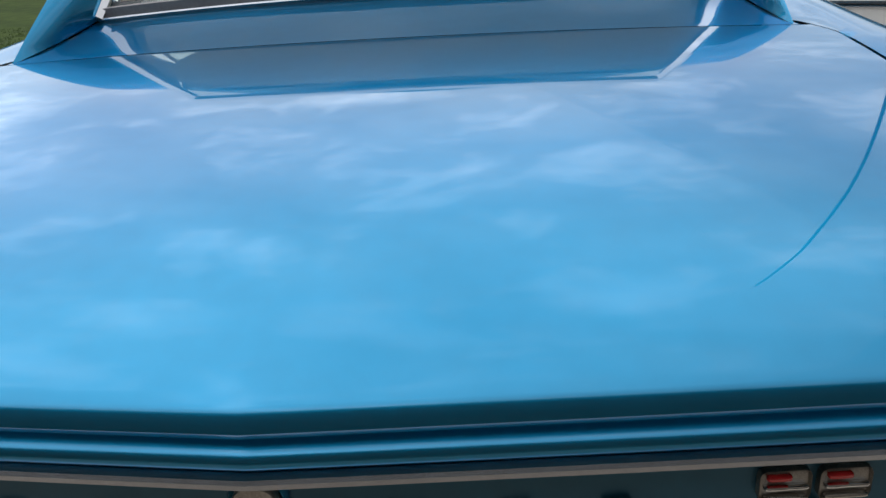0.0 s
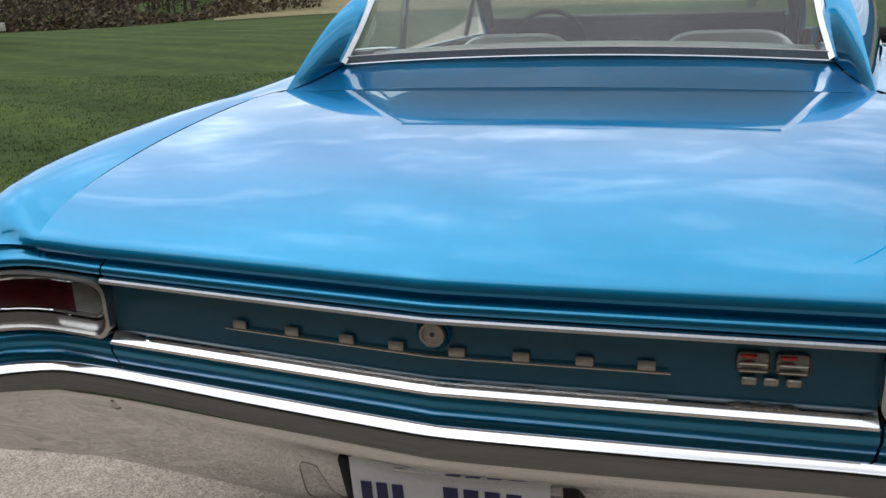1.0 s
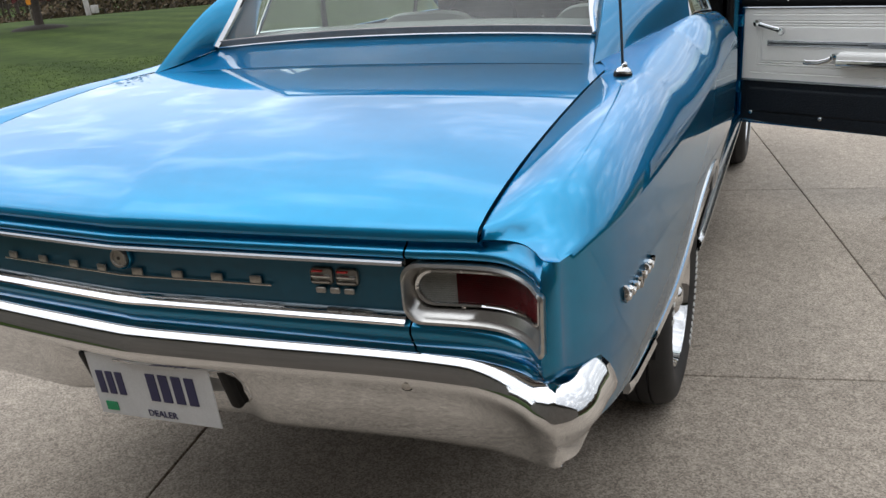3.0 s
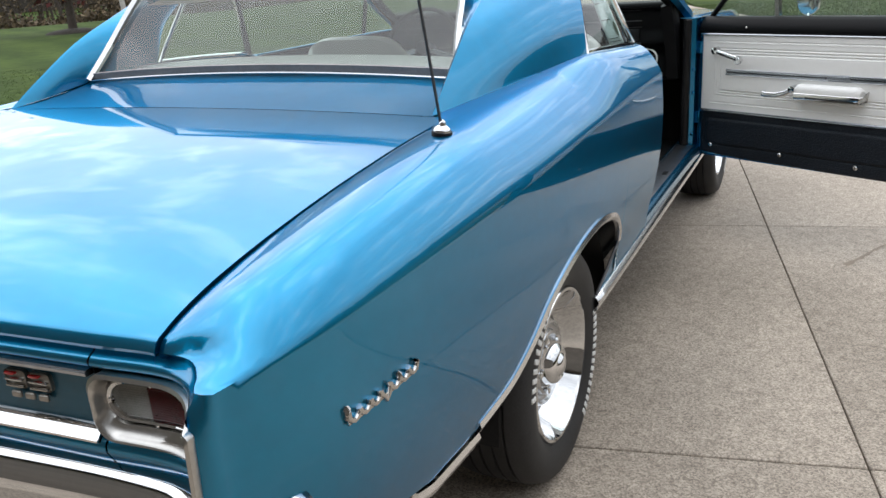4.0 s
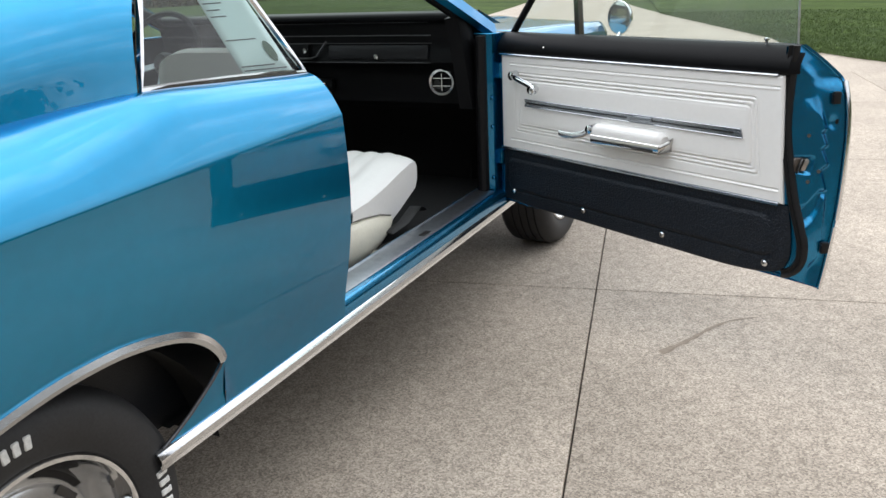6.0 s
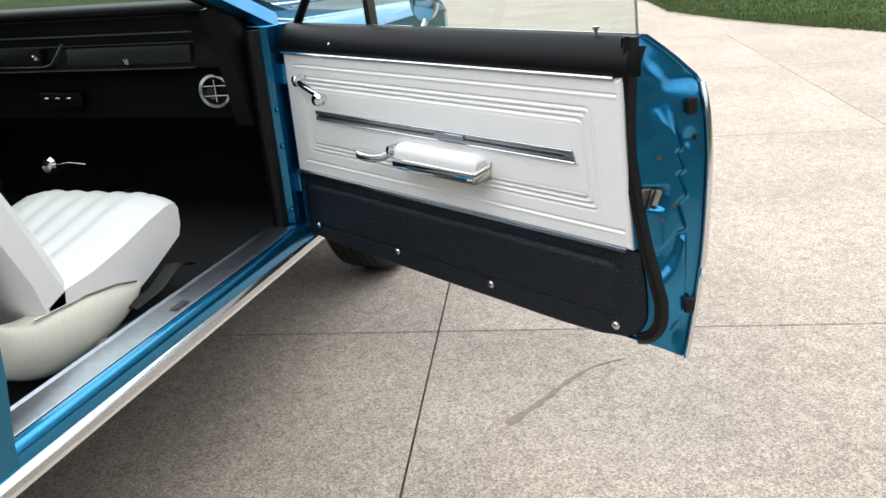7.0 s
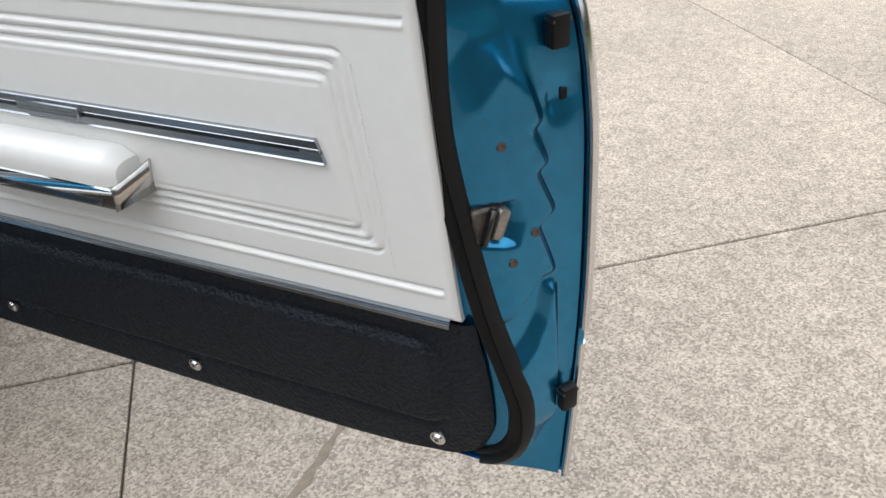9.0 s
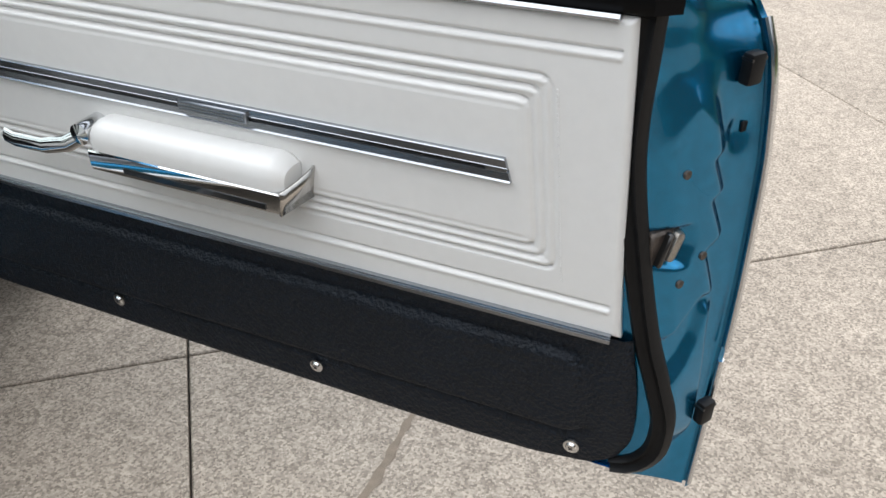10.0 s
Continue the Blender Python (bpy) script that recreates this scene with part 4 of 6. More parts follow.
dash = make("dashboard", *grid(rows), black_smooth, car, "black padded dashboard with thin bright mouldings")
for z, y, r in ((1.112, 3.348, 0.0015), (1.062, 3.366, 0.0028), (1.032, 3.371, 0.0018), (0.959, 3.352, 0.0024)):
    rod("dash_moulding", [Vector((x, y, z)) for x in steps(-0.74, 0.60, 6)], r * 0.8, mast_steel, dash, "thin bright dash moulding", n=6)
make("dash_end", *sweep([Vector((0.735, 3.33, 1.14)), Vector((0.745, 3.345, 1.05)), Vector((0.757, 3.36, 0.92)), Vector((0.762, 3.38, 0.80))], [(-0.05, -0.03), (-0.05, 0.022), (-0.03, 0.032), (0.03, 0.032), (0.055, 0.02), (0.06, -0.03)], up=(1, 0, 0)), black_smooth, dash)
part("glove_door", box_bm(0.46, 0.012, 0.055, 0.006, 2), black_vinyl, dash, matrix=pose(0.36, 3.362, 0.998, -8, 0, 0))
part("glove_lock", box_bm(0.02, 0.012, 0.02, 0.006, 2), chrome_worn, dash, matrix=pose(0.36, 3.350, 0.982))
rod("centre_moulding", [Vector((-0.20, 3.352, 0.974)), Vector((0.045, 3.350, 0.974)), Vector((0.075, 3.350, 0.982)), Vector((0.120, 3.362, 1.040))], 0.004, mast_steel, dash, n=6)
radio = part("radio", box_bm(0.20, 0.03, 0.055, 0.006, 2), black_smooth, dash, "dark radio with bright knobs", matrix=pose(-0.06, 3.362, 1.003, -6, 0, 0))
for x in (-0.09, 0.09):
    make("radio_knob", *lathe([(0.0, 0.012), (-0.018, 0.010), (-0.02, 0.0)], 14, "y"), chrome, radio, matrix=Matrix.Translation((x, -0.014, 0)))
panel = part("heater_panel", box_bm(0.17, 0.02, 0.05, 0.006, 2), black_smooth, dash, "small control panel below the dash", matrix=pose(0.03, 3.40, 0.86))
for x in (-0.045, 0.0, 0.045):
    part("switch", box_bm(0.022, 0.02, 0.012, 0.004, 1), chrome_worn, panel, matrix=pose(x, -0.014, 0.006))
vent = make("air_vent", *lathe([(0.02, 0.036), (-0.008, 0.044), (-0.014, 0.041), (-0.012, 0.034), (0.006, 0.032)], 28, "y"), trim_steel, dash, "round chrome-ringed air vent", matrix=pose(0.618, 3.415, 0.879, 0, 0, 8) @ Matrix.Scale(1.25, 4))
make("vent_core", *lathe([(0.004, 0.033), (0.0, 0.02), (0.0, 0.0)], 20, "y"), badge_black, vent)
for z in (-0.012, 0.012):
    part("vent_slat", box_bm(0.060, 0.006, 0.004, 0.001, 1), chrome_worn, vent, matrix=pose(0, -0.006, z))
part("vent_slat", box_bm(0.004, 0.006, 0.056, 0.001, 1), chrome_worn, vent, matrix=pose(0, -0.007, 0))
# steering wheel
HUB = Matrix.Translation((-0.37, 2.93, 1.005)) @ pose(0, 0, 0, 66, 0, 0)
steer = make("steering_wheel", *sweep([(0.195 * math.cos(a), 0.195 * math.sin(a), 0) for a in [2 * math.pi * i / 48 for i in range(48)]], ring(0.0115, 8), closed=True), black_smooth, car, "thin black steering wheel", matrix=HUB)
for a in (-15, 195, 270):
    part("spoke", box_bm(0.19, 0.026, 0.008, 0.003, 1), brushed, steer, "bright spoke", matrix=pose(0.095 * math.cos(radians(a)), 0.095 * math.sin(radians(a)), -0.015, 0, 0, a))
make("hub", *lathe([(-0.06, 0.05), (-0.012, 0.045), (0.006, 0.03), (0.008, 0.0)], 24, "z"), black_smooth, steer)
rod("column", [Vector((0, 0, -0.02)), Vector((0, 0, -0.55))], 0.035, black_smooth, steer, n=14, up=(1, 0, 0))
# handbrake, shifter
shift = rod("gear_lever", [Vector((-0.02, 3.16, 0.46)), Vector((0.0, 3.12, 0.58)), Vector((0.0, 3.09, 0.66))], 0.007, chrome, car, "chrome gear lever", up=(1, 0, 0))
make("knob", *lathe([(-0.02, 0.0), (-0.016, 0.014), (0.0, 0.02), (0.016, 0.014), (0.02, 0.0)], 16, "z"), black_smooth, shift, matrix=Matrix.Translation((0.0, 3.088, 0.672)))
console = make("heater_knob", *lathe([(0.03, 0.016), (0.0, 0.022), (-0.012, 0.030), (-0.026, 0.030), (-0.036, 0.020), (-0.038, 0.0)], 24, "y"), chrome, car, "round chrome knob under the dash", matrix=pose(-0.03, 3.36, 0.645, -12, 0, 0))
rod("knob_lever", [Vector((0.02, -0.01, 0.004)), Vector((0.07, -0.01, 0.012)), Vector((0.13, 0.0, 0.006))], 0.003, chrome_worn, console, n=6)


def seat(x0, y0):
    """A front bucket seat: ribbed cushion, pleated back, moulded side shell."""
    rows = []
    for i in range(41):
        u = i / 40
        rib = 0.006 * abs(math.sin(u * math.pi * 7)) if 0.12 < u < 0.88 else 0.0
        rows.append([Vector((x0 + 0.50 * (u - 0.5), y0 + y, z - 0.022 * (2 * abs(u - 0.5)) ** 8 + (rib if 0.1 < k < 0.75 else 0))) for k, (y, z) in enumerate_f([(0.03, 0.44), (0.0, 0.50), (0.0, 0.585), (0.06, 0.605), (0.15, 0.61), (0.27, 0.63), (0.38, 0.657), (0.46, 0.671), (0.492, 0.668), (0.503, 0.650), (0.500, 0.605), (0.485, 0.575), (0.36, 0.525), (0.20, 0.47)])])
    ends = [[Vector((r.x, r.y, r.z)) for r in rows[0]], [Vector((r.x, r.y, r.z)) for r in rows[-1]]]
    v, f = grid(rows)
    n = len(rows[0])
    f += [tuple(range(n)), tuple(reversed(range(40 * n, 41 * n)))]
    s = make("front_seat", v, f, white_vinyl, car, "white ribbed vinyl bucket seat", sharp=60)
    rows = []
    for i in range(41):
        u = i / 40
        w = 2 * abs(u - 0.5)
        drop = 0.07 * w**5
        rib = 0.005 * abs(math.sin(u * math.pi * 7)) if 0.12 < u < 0.88 else 0.0
        prof = [(0.07, 0.52), (0.12, 0.555), (0.07, 0.70), (-0.01, 0.87), (-0.08, 1.00), (-0.13, 1.08), (-0.17, 1.115), (-0.215, 1.105), (-0.225, 1.04), (-0.17, 0.86), (-0.09, 0.68), (-0.03, 0.53)]
        thin = 1 - 0.62 * w**9
        mids = [((prof[k][0] + prof[11 - k][0]) / 2, (prof[k][1] + prof[11 - k][1]) / 2) for k in range(12)]
        prof = [(my + (y - my) * thin, mz + (z - mz) * thin) for (y, z), (my, mz) in zip(prof, mids)]
        rows.append([Vector((x0 + 0.50 * (u - 0.5), y0 + y + (rib if 1 < k < 6 else 0), z - (drop if z > 0.95 else drop * 0.2))) for k, (y, z) in enumerate(prof)])
    v, f = grid(rows, wrap=True)
    n = len(rows[0])
    f += [tuple(range(n)), tuple(reversed(range(40 * n, 41 * n)))]
    make("backrest", v, f, white_vinyl, s, "white pleated seat back", sharp=60)
    for side in (-1, 1):
        top_z = curve((-0.16, 0.60), (-0.09, 0.565), (0.02, 0.553), (0.11, 0.545), (0.20, 0.528), (0.30, 0.498))
        low_z = curve((-0.16, 0.47), (-0.09, 0.430), (0.01, 0.412), (0.14, 0.420), (0.24, 0.452), (0.30, 0.490))
        rows = []
        for y in steps(-0.16, 0.30, 24):
            q = ((y - 0.07) / 0.235) ** 2
            bulge = 0.052 * max(0, 1 - q) ** 0.5
            row = [Vector((x0 + side * 0.215, y0 + y, top_z(y) + 0.002))]
            for a in steps(0, math.pi, 12):
                row.append(Vector((x0 + side * (0.240 + bulge * math.sin(a) ** 0.7), y0 + y, (top_z(y) + low_z(y)) / 2 + (top_z(y) - low_z(y)) / 2 * math.cos(a))))
            row.append(Vector((x0 + side * 0.18, y0 + y, low_z(y) + 0.004)))
            rows.append(row)
        make("side_shell", *grid(rows), cream_vinyl, s, "cream moulded side shell with a rounded lower edge", sharp=60)
    part("seat_base", box_bm(0.40, 0.26, 0.06, 0.015, 2), black_smooth, s, matrix=pose(x0, y0 + 0.14, 0.435))
    rod("seat_piping", [Vector((x0 + 0.262, y0 + y, z)) for y, z in ((-0.06, 0.562), (0.02, 0.556), (0.10, 0.549), (0.20, 0.532), (0.27, 0.510))], 0.003, chrome_worn, s, n=6, up=(1, 0, 0))
    return s


def enumerate_f(seq):
    n = len(seq) - 1
    return [(i / n, p) for i, p in enumerate(seq)]


seat(0.43, 2.54)
seat(-0.40, 2.54)
# rear bench and parcel shelf
rows = [[Vector((0.72 * k, y, z + 0.006 * abs(math.sin(k * 20)))) for k in steps(-1, 1, 60)] for y, z in ((2.12, 0.42), (2.14, 0.60), (2.08, 0.64), (1.80, 0.60), (1.72, 0.63), (1.62, 0.85), (1.52, 1.03), (1.47, 1.055), (1.43, 1.04))]
make("rear_bench", *grid(rows), white_vinyl, car, "white vinyl rear bench", thick=0.01)
make("parcel_shelf", *grid([[Vector((0.62 * k, y, 1.078 + 0.02 * (1 - k * k) + z)) for k in steps(-1, 1, 10)] for y, z in ((1.215, 0.016), (1.34, 0.036), (1.38, 0.045), (1.41, 0.045), (1.43, 0.030))]), white_vinyl, car, "white parcel shelf below the rear window", thick=0.006)
rod("seat_belt", [Vector((0.72, 2.74, 0.47)), Vector((0.735, 2.82, 0.485)), Vector((0.742, 2.90, 0.52)), Vector((0.72, 2.96, 0.50)), Vector((0.70, 3.02, 0.47))], 0.022, black_vinyl, car, "black seat belt lying by the sill", flat=0.003)
rod("seat_belt", [Vector((0.74, 2.58, 0.435)), Vector((0.75, 2.68, 0.45)), Vector((0.75, 2.78, 0.44))], 0.022, black_vinyl, car, "black seat belt lying by the sill", flat=0.004)
part("belt_buckle", box_bm(0.03, 0.05, 0.012, 0.003, 1), chrome_worn, car, "belt buckle", matrix=pose(0.75, 2.60, 0.447, 0, 0, 20))
# a sheet of pale paper with plain lines, standing behind the quarter window
paper_mat = material("pale_paper", (0.80, 0.93, 0.93), 0.6, 0, 0, 6.0, 0.03)
leaf_seal = material("green_seal", (0.05, 0.11, 0.06), 0.6)
ink = material("paper_ink", (0.03, 0.05, 0.05), 0.6)


def paper_point(u, v, lift=0.0):
    a = Vector((0.806, 2.005, 1.086)).lerp(Vector((0.806, 2.192, 1.074)), u)
    b = Vector((0.735, 1.915, 1.325)).lerp(Vector((0.735, 2.058, 1.33)), u)
    p = a.lerp(b, v)
    return Vector((p.x + lift, p.y, p.z))


paper = make("paper_sheet", *grid([[paper_point(u, v) for u in steps(0, 1, 6)] for v in steps(0, 1, 6)]), paper_mat, thick=0.0015)
tagged(paper, "pale paper sheet with plain lines behind the quarter window", "paper")
for v, u1 in ((0.05, 0.9), (0.09, 0.7), (0.34, 0.65), (0.56, 0.35), (0.62, 0.30), (0.68, 0.42), (0.74, 0.30), (0.80, 0.36), (0.86, 0.28), (0.92, 0.40), (0.97, 0.30)):
    make("printed_line", *grid([[paper_point(u, v, 0.002) for u in steps(0.03, u1, 4)], [paper_point(u, v + 0.010, 0.002) for u in steps(0.03, u1, 4)]]), ink, paper)
make("round_seal", *grid([[paper_point(0.78 + 0.10 * r * math.cos(a), 0.22 + 0.10 * r * math.sin(a), 0.002) for a in [2 * math.pi * i / 24 for i in range(24)]] for r in (0.02, 1.0)], wrap=True), leaf_seal, paper, "dark green round seal")
# far-side window frames
for y0, y1, w in ((2.20, 2.06, 0.014), (3.16, 3.10, 0.012)):
    make("window_post", *sweep([Vector((-0.835, y0, 1.07)), Vector((-0.75, y1, 1.335))], ring(w, 8), up=(1, 0, 0)), black_smooth, car)
rows = [[Vector((-0.832, 2.22 + 1.2 * u, 1.07)).lerp(Vector((-0.75, 2.08 + 0.92 * u, 1.335)), v) for u in steps(0, 1, 4)] for v in steps(0, 1, 4)]
dg = make("door_window", *grid(rows), window_glass, car, "closed door window")
dg.visible_shadow = False

# ---- the car: open door ----
DOOR = Matrix(((0.892, 0.452, 0, 0.886), (-0.452, 0.892, 0, 3.384), (0, 0, 1, 0), (0, 0, 0, 1)))


rear_end = curve((0.40, 1.272), (0.46, 1.273), (0.6, 1.274), (0.75, 1.270), (0.86, 1.262), (0.96, 1.240), (1.02, 1.200), (1.07, 1.155))
skin_out = curve((0.40, 0.040), (0.46, 0.058), (0.60, 0.088), (0.75, 0.106), (0.88, 0.118), (0.955, 0.122), (0.975, 0.128), (1.0, 0.112), (1.04, 0.080), (1.07, 0.052))
inner_end = curve((0.40, 1.196), (0.44, 1.200), (0.51, 1.218), (0.577, 1.208), (0.632, 1.188), (0.74, 1.160), (0.86, 1.134), (0.966, 1.130), (1.07, 1.130))
zs = [0.408, 0.42, 0.46, 0.52, 0.60, 0.68, 0.75, 0.82, 0.88, 0.93, 0.955, 0.97, 0.985, 1.0, 1.02, 1.045, 1.068]
rows = []
for z in zs:
    e = rear_end(z)
    rows.append([Vector((u, skin_out(z), z)) for u in steps(-0.02, e, 16)] + [Vector((e + 0.003, skin_out(z) - 0.004, z)), Vector((e - 0.002, skin_out(z) - 0.010, z))])
skin = grid(rows)
# shut face with its pressed shapes
def ease(a, b, x):
    t = min(max((x - a) / (b - a), 0), 1)
    return t * t * (3 - 2 * t)


def span(x, *pts):
    return float(np.interp(x, [p[0] for p in pts], [p[1] for p in pts]))


def pressed(z, t):
    """How proud the pressed plates stand on the shut face."""
    right = span(z, (0.600, 0.54), (0.677, 0.54), (0.680, 0.76), (0.738, 0.59), (0.752, 0.77), (0.797, 0.62), (0.803, 0.73), (0.841, 0.62), (0.846, 0.70), (0.886, 0.64), (0.93, 0.60))
    right = 0.655 + 0.85 * (right - 0.655)
    low = span(t, (0.0, 0.632), (0.21, 0.638), (0.54, 0.678), (0.80, 0.678))
    z_lo = span(t, (0.10, 0.852), (0.23, 0.874), (0.39, 0.902), (0.52, 0.880), (0.66, 0.868))
    z_hi = span(t, (0.10, 0.908), (0.29, 0.932), (0.39, 0.930), (0.52, 0.940), (0.66, 0.938))
    plate = min(max((z_hi - z) / (z_hi - z_lo), 0), 1) * ease(low - 0.003, low + 0.008, z) * ease(right + 0.06, right - 0.13, t) * min(max((t - 0.03) / 0.19, 0), 1)
    ridge = span(t, (0.0, 0.580), (0.09, 0.586), (0.37, 0.610), (0.53, 0.634), (0.62, 0.668), (0.80, 0.675))
    foot = 0.85 * ease(ridge + 0.006, ridge - 0.012, z) * ease(0.455, 0.51, z) * ease(0.80, 0.62, t) * ease(0.02, 0.14, t)
    pit = ease(0.729, 0.732, z) * ease(0.774, 0.771, z) * ease(0.09, 0.11, t) * ease(0.41 - 3.0 * max(0, 0.752 - z), 0.38 - 3.0 * max(0, 0.752 - z), t)
    swell = 0.45 * math.exp(-(((z - 0.985) / 0.025) ** 2 + ((t - 0.42) / 0.13) ** 2))
    dent = -0.5 * math.exp(-(((z - 0.862) / 0.016) ** 2 + ((t - 0.84) / 0.08) ** 2)) - 0.5 * math.exp(-(((z - 0.470) / 0.022) ** 2 + ((t - 0.72) / 0.16) ** 2))
    return plate * (1 - pit) - 0.1 * pit + foot + swell + dent


def softened(a, times):
    """A height field with its edges rounded."""
    for _ in range(times):
        p = np.pad(a, 1, mode="edge")
        a = (p[:-2, 1:-1] + p[2:, 1:-1] + p[1:-1, :-2] + p[1:-1, 2:] + 2 * p[1:-1, 1:-1]) / 6
    return a


def shut_z(v, t):
    z_low = 0.432 - 0.022 * t
    return z_low + (1.066 - z_low) * v


relief = softened(np.array([[pressed(shut_z(v, t), t) for t in steps(0, 1, 90)] for v in steps(0, 1, 280)]), 5)
rows = []
for i, v in enumerate(steps(0, 1, 280)):
    row = []
    for j, t in enumerate(steps(0, 1, 90)):
        z = shut_z(v, t)
        e, o, k = rear_end(z), skin_out(z) - 0.008, inner_end(z)
        wave = 0.014 * relief[i, j] - 0.007 * math.sin(math.pi * t) ** 0.5
        row.append(Vector((k + (e - 0.006 - k) * t**0.7 + wave, 0.004 + (o - 0.004) * t, z)))
    rows.append(row)
face = grid(rows)
bottom = grid([[Vector((u, d, 0.410 + 0.025 * (1 - d / 0.05))) for u in steps(0.0, 1.190 + 0.066 * (d / 0.045) ** 0.7, 10)] for d in (0.0, 0.01, 0.02, 0.033, 0.045)])
inner_shell = grid([[Vector((u, 0.006, z)) for u in steps(-0.01, 1, 4)[:-1] + [inner_end(z) + 0.004]] for z in steps(0.43, 1.00, 14)])
door = make("door", *joined(skin, face, bottom), paint_inner, car, "open passenger door with white and black trim panel", sharp=32, matrix=DOOR)
make("inner_skin", *inner_shell, paint_inner, door)
make("front_end", *grid([[Vector((-0.012, d, z)) for d in (0.0, 0.04, skin_out(z))] for z in zs]), paint_inner, door)
# bright edge guard along the skin's rear end
make("edge_guard", *sweep([Vector((rear_end(z) + 0.003, skin_out(z) - 0.003, z)) for z in steps(0.60, 0.97, 14)], ring(0.0045, 10, 0.0095), up=(0, 1, 0)), trim_steel, door, "bright edge guard")
make("edge_guard", *sweep([Vector((rear_end(z) + 0.001, skin_out(z) - 0.002, z)) for z in steps(0.41, 0.580, 8)], ring(0.004, 10, 0.0075), up=(0, 1, 0)), trim_steel, door, "bright edge guard")

# white panel: pleats pressed in nested frames
def panel_depth(u, z, e):
    d = -0.007
    left, right = 0.075, 1.064 + 0.023 * (0.928 - z) / 0.214
    for k in range(3):
        l, r, b, t = left + 0.0125 * k, right - 0.0105 * k, 0.713 + 0.0115 * k, 0.928 - 0.0120 * k
        dx, dz = min(u - l, r - u), min(z - b, t - z)
        q = 0.014 - math.hypot(max(0, 0.014 - dx), max(0, 0.014 - dz))
        if q > -0.02:
            soft = 0.45 if dx < dz else 1.0
            d += 0.0040 * soft * math.exp(-((q / 0.0021) ** 2)) - 0.0016 * soft * math.exp(-(((q - 0.0058) / 0.0030) ** 2))
            if k == 2 and q > 0:
                d -= 0.0065 * math.sin(math.pi / 2 * min(1, q / 0.040))
    for zz in (0.960, 0.680):
        if 0.05 < u < e - 0.012:
            d += 0.0040 * math.exp(-(((z - zz) / 0.0021) ** 2)) - 0.0016 * math.exp(-(((z - zz + 0.0058) / 0.0030) ** 2))
    edge = min(u, e - u, z - 0.640, 0.992 - z)
    d += 0.006 * max(0, 1 - max(edge, 0) / 0.008) ** 2
    return d


def panel_end(z):
    return 1.167 - 0.030 * min(max((z - 0.64) / 0.36, 0), 1) ** 0.8


vs, us = steps(0.640, 0.992, 300), steps(0, 0.04, 8)[:-1] + steps(0.04, 0.15, 60)[:-1] + steps(0.15, 0.98, 40)[:-1] + steps(0.98, 1.165, 96)


def panel_u(u, z):
    return u if u < 0.98 else 0.98 + (u - 0.98) * (panel_end(z) - 0.98) / 0.185


rows = [[Vector((panel_u(u, z), panel_depth(panel_u(u, z), z, panel_end(z)), z)) for u in us] for z in vs]
white = make("trim_panel", *grid(rows), white_vinyl, door, "white vinyl trim panel with pressed pleats", sharp=80)
for k in (0, -1):
    make("trim_panel_edge", *grid([[r[k] for r in rows], [Vector((r[k].x, 0.006, r[k].z)) for r in rows]]), white_vinyl, white)
# row of stitches beside the pleats
for i in range(46):
    t = i / 45
    z = 0.700 + 0.215 * t
    u = 1.064 + 0.023 * (0.928 - z) / 0.214 + 0.006
    part("stitch", box_bm(0.0016, 0.0016, 0.0032), white_vinyl, white, smooth=False, matrix=pose(u, panel_depth(u, z, panel_end(z)) - 0.0004, z))
# black upper roll
rows = []
for u in steps(-0.015, 1.150, 30):
    rows.append([Vector((u, d, z)) for d, z in ((0.004, 0.990), (-0.008, 0.996), (-0.010, 1.012), (-0.004, 1.032), (0.010, 1.054), (0.028, 1.066), (0.046, 1.068), (0.056, 1.060), (0.058, 1.03))])
roll = make("upper_roll", *grid(rows), black_smooth, door, "black padded upper door roll", sharp=60)
make("roll_end", *grid([[Vector((1.150, d, z)) for d, z in ((-0.010, 0.996), (-0.010, 1.020), (0.010, 1.052))], [Vector((1.172, d + 0.014, z)) for d, z in ((-0.006, 0.996), (-0.006, 1.020), (0.012, 1.05))]]), black_smooth, roll)
# black kick panel with its raised inner field
rows = []
low = curve((0, 0.438), (0.15, 0.428), (0.4, 0.425), (0.8, 0.421), (1.06, 0.422), (1.13, 0.430), (1.17, 0.450), (1.188, 0.50), (1.19, 0.53))
kick_end = curve((0.43, 1.135), (0.445, 1.172), (0.47, 1.191), (0.50, 1.199), (0.56, 1.195), (0.638, 1.180))
for v in steps(0, 1, 60):
    row = []
    for u in steps(0, 1, 120):
        z0 = low(u * 1.15)
        z = z0 + (0.638 - z0) * v
        e = kick_end(z)
        x = e * u
        qx, qz = min(x - 0.03, e - 0.055 - x), min(z - 0.478, 0.604 - z)
        q = 0.025 - math.hypot(max(0, 0.025 - qx), max(0, 0.025 - qz))
        d = -0.004 - 0.0060 * min(1, max(0, q / 0.010)) + 0.0030 * math.exp(-((q / 0.004) ** 2))
        d += 0.006 * max(0, 1 - min(x, e - x, z - z0 + 0.001) / 0.008) ** 2
        row.append(Vector((x, d, z)))
    rows.append(row)
make("kick_panel", *grid(rows), kick_vinyl, door, "black grained kick panel with chrome screws", sharp=70)
